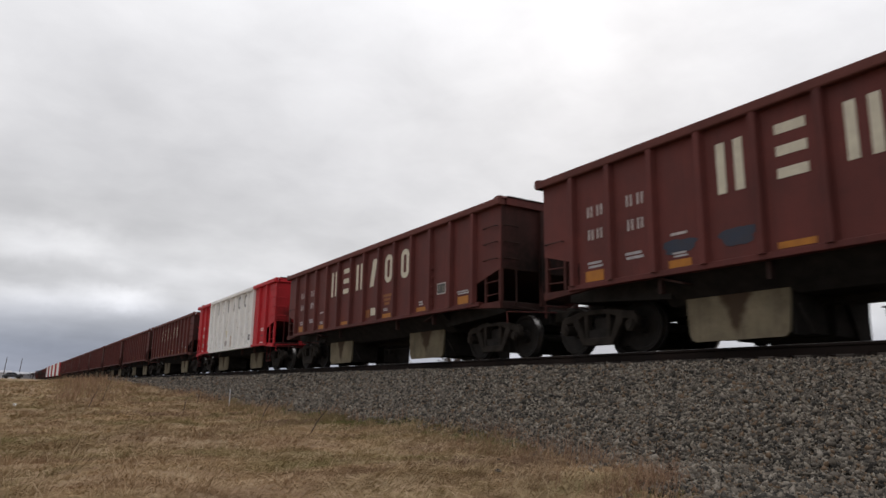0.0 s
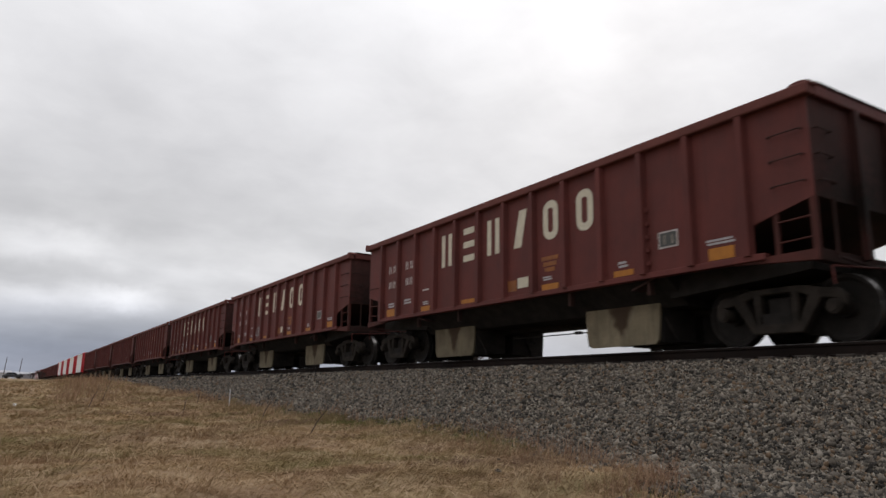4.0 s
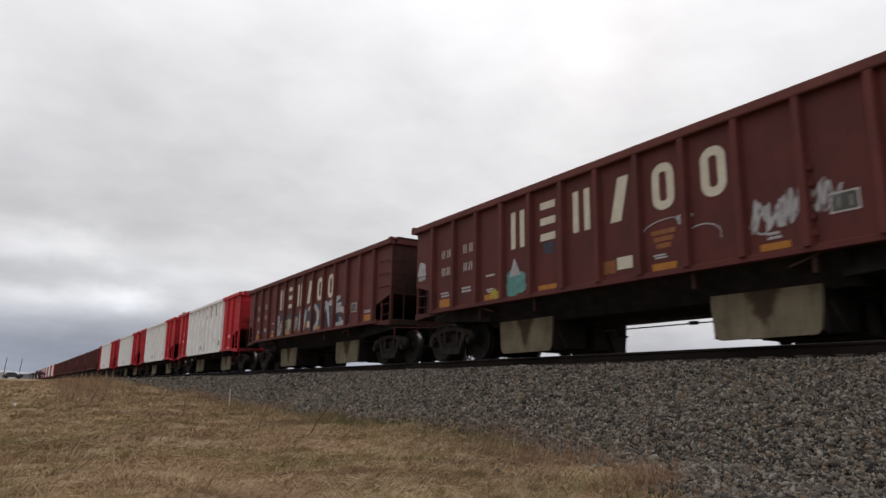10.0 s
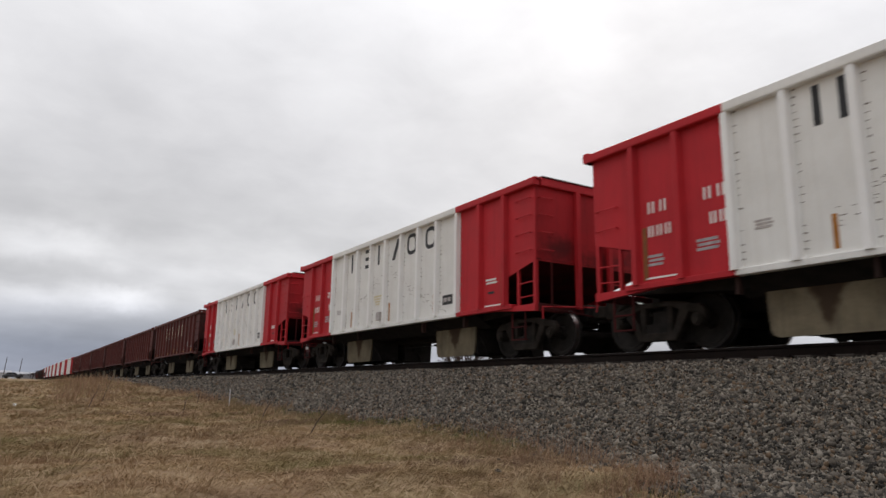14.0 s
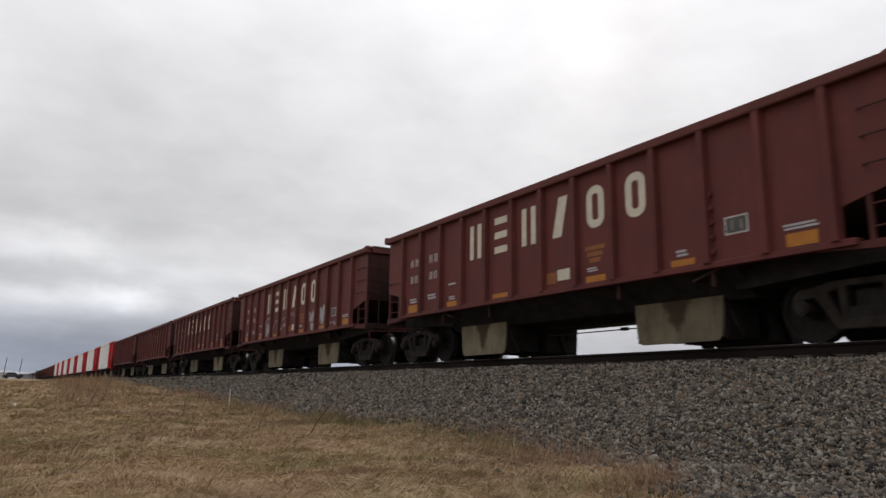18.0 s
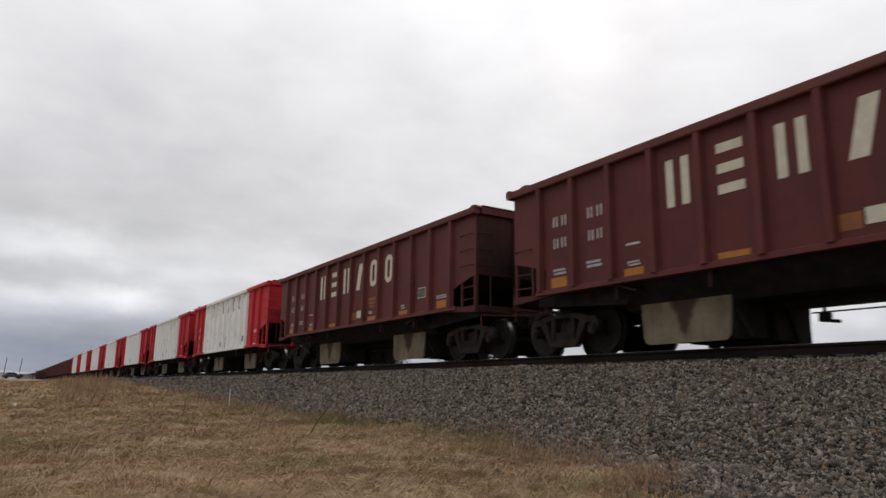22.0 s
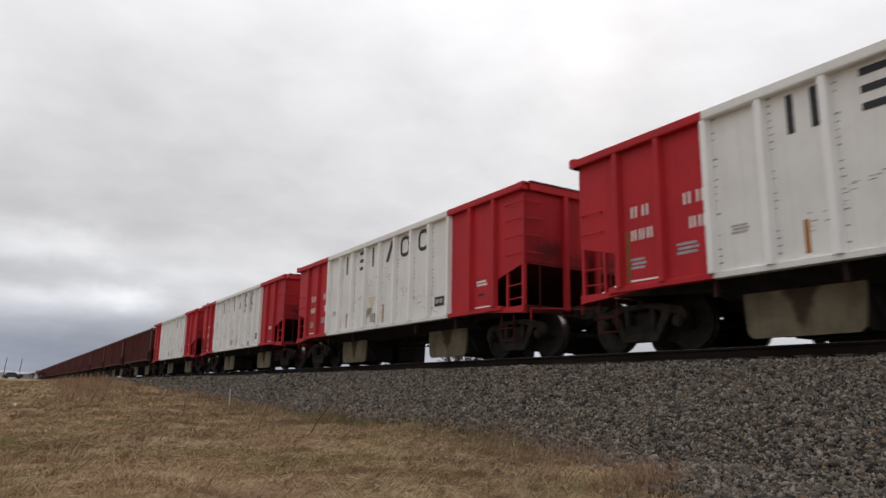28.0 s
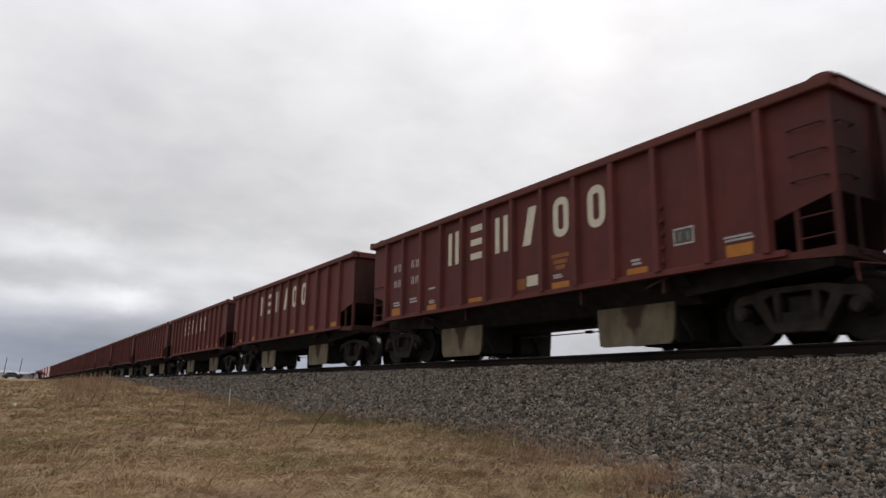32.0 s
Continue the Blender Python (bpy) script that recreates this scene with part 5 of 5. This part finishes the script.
def blades(name, x, y, h, w, lean, material, label, rng, turn=None):
    """Bent tapering blades: 5 vertices, 3 triangles each."""
    n = len(x)
    z = np.maximum(ballast_z(x, y), ground_z(x, y)) - 0.006
    az = rng.normal(-0.56, 0.75, n) + np.where(rng.random(n) < 0.3, np.pi, 0.0) if turn is None else turn
    face = rng.uniform(0, 2 * np.pi, n)
    dx, dy = np.cos(az), np.sin(az)
    wx, wy = np.cos(face) * w / 2, np.sin(face) * w / 2
    wz = np.where(lean > 1.0, np.abs(w) * 0.45, 0.0)
    base = np.stack([x, y, z], 1)
    l1, l2 = lean * 0.6, lean
    mid = base + np.stack([dx * np.sin(l1), dy * np.sin(l1), np.cos(l1)], 1) * (h * 0.5)[:, None]
    tip = mid + np.stack([dx * np.sin(np.minimum(l2 * 1.5, 1.75)), dy * np.sin(np.minimum(l2 * 1.5, 1.75)), np.cos(np.minimum(l2 * 1.5, 1.75))], 1) * (h * 0.5)[:, None]
    W = np.stack([wx, wy, wz], 1)
    V = np.stack([base - W, base + W, mid + W * 0.8, mid - W * 0.8, tip], 1).reshape(-1, 3)
    T = np.array([(0, 1, 2), (0, 2, 3), (3, 2, 4)])[None] + (5 * np.arange(n))[:, None, None]
    return mesh_arrays(name, V, T.reshape(-1, 3), material, label, "grass")


def build_grass():
    rng = np.random.default_rng(8)
    X, Y, H, W, E = [], [], [], [], []
    for y0, y1, dens, h0, h1, w in ((2.6, 7.0, 2700, 0.04, 0.11, 0.0033), (7.0, 13.0, 1200, 0.05, 0.12, 0.0052), (13.0, 26.0, 330, 0.06, 0.14, 0.010), (26.0, 60.0, 60, 0.08, 0.20, 0.025)):
        x1 = 6.2
        x0 = -0.02 * y1 - 0.5
        n = int((y1 - y0) * (x1 - x0) * dens)
        x, y = rng.uniform(x0, x1, n), rng.uniform(y0, y1, n)
        p = patchy(x, y) * 0.6 + patchy(x, y, 3.1) * 0.4
        keep = (x < toe_x(y) + rng.normal(0, 0.10, n)) & (rng.random(n) < 0.35 + 0.75 * p) & (x > -0.03 * y - 0.2) & (x < 0.95 * y + 0.8)
        x, y, p = x[keep], y[keep], p[keep]
        m = len(x)
        X.append(x)
        Y.append(y)
        H.append((h0 + (h1 - h0) * rng.random(m) ** 1.6) * (0.55 + 0.8 * p))
        W.append(np.full(m, w) * rng.uniform(0.6, 1.3, m))
        E.append(np.clip(rng.normal(1.42, 0.25, m), 0.2, 1.62))
    blades("dry_grass", np.concatenate(X), np.concatenate(Y), np.concatenate(H), np.concatenate(W), np.concatenate(E), STRAW, "matted dry straw-coloured grass covering the field", rng)
    # tussocks: blades that droop outwards from many small mounds, combed over by the wind
    X, Y, H, W, E, A = [], [], [], [], [], []
    for y0, y1, dens, m, spread, tall, w in ((2.6, 7.0, 34, 70, 0.075, 0.105, 0.0033), (7.0, 13.0, 20, 46, 0.10, 0.125, 0.0055), (13.0, 26.0, 8, 30, 0.15, 0.16, 0.0105), (26.0, 60.0, 1.6, 18, 0.30, 0.22, 0.026)):
        n = int((y1 - y0) * 7.0 * dens)
        cx, cy = rng.uniform(-1.5, 5.5, n), rng.uniform(y0, y1, n)
        p = patchy(cx, cy * 1.6, 1.3)
        keep = (cx < toe_x(cy) - 0.05) & (cx > -0.03 * cy - 0.2) & (cx < 0.95 * cy + 0.8) & (rng.random(n) < 0.15 + 1.1 * p)
        cx, cy, p = cx[keep], cy[keep], p[keep]
        n = len(cx)
        size = rng.uniform(0.5, 1.4, n) * (0.6 + 0.7 * p)
        a, d = rng.uniform(0, 2 * np.pi, (n, m)), np.abs(rng.normal(0, 0.6, (n, m)))
        X.append((cx[:, None] + np.cos(a) * d * spread * size[:, None] * 1.6).ravel())
        Y.append((cy[:, None] + np.sin(a) * d * spread * size[:, None]).ravel())
        H.append((tall * size[:, None] * rng.uniform(0.6, 1.25, (n, m)) * (1.15 - 0.3 * np.minimum(d, 1.5))).ravel())
        W.append(np.full(n * m, w) * rng.uniform(0.6, 1.3, n * m))
        E.append(np.clip(0.85 + 0.6 * d + rng.normal(0, 0.25, (n, m)), 0.2, 1.58).ravel())
        A.append(np.where(rng.random((n, m)) < 0.45, rng.normal(-0.5, 0.6, (n, m)), a + rng.normal(0, 0.4, (n, m))).ravel())
    x = np.concatenate(X)
    keep = x < toe_x(np.concatenate(Y)) + 0.1
    blades("grass_tussocks", x[keep], *(np.concatenate(q)[keep] for q in (Y, H, W, E)), STRAW, "low drooping tussocks of dry grass", rng, np.concatenate(A)[keep])
    # taller upright tufts
    X, Y, H = [], [], []
    for i in range(150):
        cy = 3.2 + 24 * rng.random() ** 1.5
        cx = rng.uniform(-0.03 * cy, min(toe_x(cy) + 0.1, 0.9 * cy + 0.6))
        m = rng.integers(10, 46)
        s = 0.03 + 0.05 * rng.random()
        X.append(rng.normal(cx, s, m))
        Y.append(rng.normal(cy, s, m))
        H.append(rng.uniform(0.06, 0.15, m) * (0.7 + 0.5 * rng.random()))
    for cx, cy, m, hh in ((4.75, 11.4, 160, 0.30), (4.2, 12.0, 200, 0.32), (4.5, 14.2, 160, 0.36), (3.9, 15.5, 160, 0.36)):
        X.append(rng.normal(cx, 0.14, m))
        Y.append(rng.normal(cy, 0.14, m))
        H.append(rng.uniform(0.5, 1.0, m) * hh)
    x, y, h = np.concatenate(X), np.concatenate(Y), np.concatenate(H)
    blades("grass_tufts", x, y, h, 0.004 + 0.0004 * y, np.clip(np.abs(rng.normal(0.6, 0.35, len(x))), 0, 1.4), STRAW, "taller pale tufts of dry grass", rng)
    # wispy tufts at the corner of the grass
    X, Y, H = [], [], []
    for cx, cy, m, hh in ((3.72, 3.35, 150, 0.24), (3.55, 3.2, 130, 0.20), (3.85, 3.7, 110, 0.20), (3.35, 3.3, 120, 0.18), (3.2, 3.75, 90, 0.14)):
        X.append(rng.normal(cx, 0.07, m))
        Y.append(rng.normal(cy, 0.07, m))
        H.append(rng.uniform(0.4, 1.0, m) * hh)
    x, y = np.concatenate(X), np.concatenate(Y)
    blades("edge_tufts", x, y, np.concatenate(H), np.full(len(x), 0.0032), np.clip(np.abs(rng.normal(0.65, 0.35, len(x))), 0, 1.3), WEED, "wispy brown tufts at the edge of the stones", rng)
    # brown tangles of dead stems lying in the field
    X, Y = [], []
    for cx, cy, sx, sy, m in ((4.25, 11.6, 0.45, 0.25, 420), (4.9, 11.8, 0.3, 0.2, 300), (3.7, 14.6, 0.9, 0.4, 300), (1.75, 15.3, 0.5, 0.14, 420), (2.6, 14.8, 0.5, 0.12, 200), (3.8, 11.0, 0.2, 0.12, 300), (3.79, 4.75, 0.18, 0.07, 260), (3.29, 5.12, 0.16, 0.06, 200), (2.75, 4.75, 0.2, 0.06, 120), (0.6, 8.3, 0.25, 0.08, 140), (3.9, 6.2, 0.3, 0.10, 160), (3.6, 8.2, 0.5, 0.15, 120)):
        X.append(rng.normal(cx, sx, m))
        Y.append(rng.normal(cy, sy, m))
    x, y = np.concatenate(X), np.concatenate(Y)
    keep = x < toe_x(y)
    x, y = x[keep], y[keep]
    blades("dead_stems", x, y, rng.uniform(0.08, 0.22, len(x)), 0.002 + 0.0003 * y, np.clip(rng.normal(1.25, 0.25, len(x)), 0.1, 1.6), STEMS, "brown tangled dead stems lying in the grass", rng)
    # long pale strands lying over the matted grass
    n = 1900
    y = 3.0 + 9 * rng.random(n) ** 1.5
    x = rng.uniform(-0.02, 1.0, n) * np.minimum(0.9 * y + 0.5, toe_x(y))
    keep = patchy(x, y, 2.3) > 0.42
    x, y = x[keep], y[keep]
    blades("pale_strands", x, y, rng.uniform(0.14, 0.34, len(x)), 0.0016 + 0.00035 * y, np.clip(rng.normal(1.0, 0.3, len(x)), 0.2, 1.5), BLEACHED, "long bleached strands lying over the grass", rng)
    # wispy stems along the foot of the bed
    n = 4200
    y = np.where(rng.random(n) < 0.35, rng.uniform(2.8, 7.0, n), 5.5 + 20 * rng.random(n))
    x = toe_x(y) - np.abs(rng.normal(0, 0.45, n)) + 0.15
    keep = patchy(x, y, 1.7) > 0.45
    x, y = x[keep], y[keep]
    blades("toe_stems", x, y, rng.uniform(0.10, 0.34, len(x)), 0.002 + 0.00035 * y, np.clip(np.abs(rng.normal(0.45, 0.35, len(x))), 0, 1.4), WEED, "wispy dry stems along the foot of the ballast", rng)
    # green shoots near the stone edge
    n = 15000
    y = np.concatenate([rng.normal(12.6, 1.0, n // 3), rng.uniform(5.5, 14, n // 2), rng.normal(3.1, 0.25, n // 70), rng.normal(16.5, 1.2, n // 4)])
    x = toe_x(y) - np.abs(rng.normal(0.1, 0.38, len(y)))
    blades("green_shoots", x, y, rng.uniform(0.04, 0.11, len(y)), 0.004 + 0.0004 * y, np.clip(rng.normal(0.6, 0.4, len(y)), 0, 1.4), GREEN, "thin green grass shoots beside the stones", rng)
    # tall dead weeds along the foot of the bed further on, thinning out towards the near side, with paler grass between them
    for name, n, thick, mat, label in (("dead_weeds", 13000, 0.0042, WEED, "tall brown dead weeds beside the track"), ("pale_weeds", 7000, 0.0046, STRAW, "tall pale dry grass among the weeds")):
        y = 16 + 38 * rng.random(n) ** 1.3
        k = 0.040 + 0.215 * rng.random(n)
        x = k * y + rng.normal(0, 0.15, n)
        clump = patchy(x, y, 2.1 if mat is WEED else 1.5)
        keep = (x < toe_x(y) + 0.5) & (x > 0.3) & (rng.random(n) < 1.5 * clump ** 2)
        x, y, k, clump = x[keep], y[keep], k[keep], clump[keep]
        tall = smooth(0.040, 0.060, k) * (1.05 - 0.72 * smooth(0.075, 0.20, k)) * smooth(13, 26, y)
        h = tall * (1.3 - 0.3 * smooth(0.09, 0.15, k)) * (0.08 + 0.42 * rng.random(len(x)) ** 1.5) * (0.45 + 0.8 * clump) * (1.1 if mat is WEED else 0.8)
        blades(name, x, y, h, 0.003 + thick / 12 * y, np.clip(np.abs(rng.normal(0.35, 0.28, len(x))), 0, 1.2), mat, label, rng)


def stalk(x, y, h, lean, seed):
    rng = random.Random(seed)
    z = float(ground_z(x, y)) - 0.02
    st = thing("weed_stalk", pose(x, y, z), "single dry brown weed stalk in the grass", "weed", "weed stalks")
    bm = B()
    p = Vector((0, 0, 0))
    pts = [p]
    for i in range(5):
        p = p + Vector((lean * h / 5 * (1 + 0.3 * i), rng.uniform(-0.02, 0.02), h / 5))
        pts.append(p)
    for i in range(5):
        rod(bm, pts[i], pts[i + 1], 0.010 - 0.0014 * i, 5, 0.010 - 0.0014 * (i + 1))
    part("stem", bm, TWIG, st)
    for i in range(2, 5):
        tw = B()
        rod(tw, pts[i], pts[i] + Vector((rng.uniform(-0.12, 0.12), rng.uniform(-0.08, 0.08), 0.12)), 0.004, 4, 0.002)
        part("twig", tw, TWIG, st)


def build_small_things():
    for i, (x, y, h, le) in enumerate(((1.55, 17.0, 0.55, 0.25), (3.15, 15.2, 0.55, 0.12), (2.35, 22.0, 0.7, 0.2), (3.6, 9.2, 0.42, 0.45), (4.5, 20.0, 0.6, 0.1), (8.0, 12.6, 0.42, 0.12), (3.95, 12.5, 0.4, 0.3))):
        stalk(x, y, h, le, i)
    x, y = 4.95, 18.4
    stake = thing("marker_stake", pose(x, y, float(max(ground_z(x, y), ballast_z(x, y))) - 0.05), "thin pale wooden marker stake beside the ballast", "stake")
    part("shaft", bev(box(B(), -0.012, 0.012, -0.012, 0.012, 0, 0.50), 0.003), PALE, stake)
    x, y = 0.22, 19.7
    scrap = B()
    prism(scrap, [(-0.045, 0), (0.035, -0.015), (0.05, 0.035), (0.0, 0.065), (-0.035, 0.04)], 0.0, 0.03, "z")
    ob = part("litter_scrap", bev(scrap, 0.01), PAPER, None)
    ob.matrix_basis = pose(x, y, float(ground_z(x, y)) + 0.05, 25, 10, 0)
    tagged(ob, "small crumpled white scrap lying in the grass", "litter")


# ---- the far end of the field ----
def utility_pole(x, y, h):
    po = thing("utility_pole", pose(x, y, float(ground_z(x, y)) - 0.2, 0, 4, 0), "tall weathered wooden utility pole far across the field", "utility pole", "utility poles")
    part("pole", rod(B(), (0, 0, 0), (0, 0, h), 0.17, 10, 0.11), POLEM, po)
    part("insulator", rod(B(), (0, 0, h), (0, 0, h + 0.25), 0.05, 6), POLEM, po)


def parked_car(x, y, turn):
    c = thing("parked_car", pose(x, y, float(ground_z(x, y)), 0, 0, turn), "dark parked car at the far edge of the field", "car")
    bm = B()
    prism(bm, [(-2.2, 0.35), (2.2, 0.35), (2.25, 0.7), (2.1, 0.92), (1.2, 1.0), (-1.9, 1.0), (-2.2, 0.85)], -0.86, 0.86, "y")
    body = part("body", bev(bm, 0.05), CARPAINT, c)
    cab = B()
    prism(cab, [(-1.75, 1.0), (1.05, 1.0), (0.45, 1.45), (-1.2, 1.47)], -0.76, 0.76, "y")
    part("cabin", bev(cab, 0.05), GLASS, c, "dark glazed cabin")
    part("roof", bev(box(B(), -1.2, 0.45, -0.74, 0.74, 1.45, 1.50), 0.02), CARPAINT, c)
    for wx in (-1.35, 1.35):
        for wy in (-0.8, 0.8):
            part("wheel", rod(B(), (wx, wy - 0.1, 0.32), (wx, wy + 0.1, 0.32), 0.32, 16), BLACK, c)


def shed(x, y, w, d, h, turn=0.0):
    s = thing("metal_shed", pose(x, y, float(ground_z(x, y)) - 0.1, 0, 0, turn), "low pale grey metal shed on the horizon", "shed")
    part("wall", box(B(), -w / 2, w / 2, -d / 2, d / 2, 0, h), PALE, s)
    part("roof", prism(B(), [(-d / 2 - 0.3, h), (0, h + 0.9), (d / 2 + 0.3, h), (d / 2 + 0.3, h - 0.12), (-d / 2 - 0.3, h - 0.12)], -w / 2 - 0.3, w / 2 + 0.3), ROOFM, s)
    part("door", box(B(), -w * 0.2, -w * 0.2 + 2.6, -d / 2 - 0.05, -d / 2, 0.05, 2.5), ROOFM, s)


def bare_bush(x, y, h, seed):
    rng = random.Random(seed)
    b = thing("bare_bush", pose(x, y, float(ground_z(x, y)) - 0.1), "leafless grey brown bush at the edge of the field", "bush", "bare bushes")
    trunk = B()
    tw = B()

    def grow(p, d, r, ln, depth):
        q = p + d * ln
        rod(trunk if depth > 2 else tw, p, q, r, 4, r * 0.7)
        if depth == 0:
            return
        for _ in range(3):
            nd = (d + Vector((rng.uniform(-0.7, 0.7), rng.uniform(-0.7, 0.7), rng.uniform(-0.1, 0.45)))).normalized()
            grow(q, nd, r * 0.65, ln * rng.uniform(0.6, 0.85), depth - 1)
    for i in range(4):
        grow(Vector((rng.uniform(-0.4, 0.4), rng.uniform(-0.4, 0.4), 0)), Vector((rng.uniform(-0.4, 0.4), rng.uniform(-0.4, 0.4), 1)).normalized(), 0.07, h * 0.32, 4)
    part("limbs", trunk, TWIG, b)
    part("twigs", tw, TWIG, b)


def build_far():
    utility_pole(-1.7, 330, 9.0)
    utility_pole(3.6, 330, 8.6)
    parked_car(1.0, 205, 8)
    shed(6.5, 300, 9.0, 7.0, 2.3, 3)
    shed(-7.0, 340, 16.0, 8.0, 3.0, -4)
    for i, (x, y, h) in enumerate(((6.2, 190, 2.6), (7.0, 197, 2.2), (5.2, 205, 1.8), (3.4, 240, 1.7))):
        bare_bush(x, y, h, i)
    for i, (x, y, h) in enumerate(((31.0, 47.6, 4.3), (32.2, 48.2, 3.8), (30.0, 55.4, 3.3), (36.0, 50.0, 3.6))):
        bare_bush(x, y, h, 20 + i)


build_train()
corner_plates()
graffiti()
build_far()
build_small_things()
build_grass()
build_stones()
build_track()
motions()
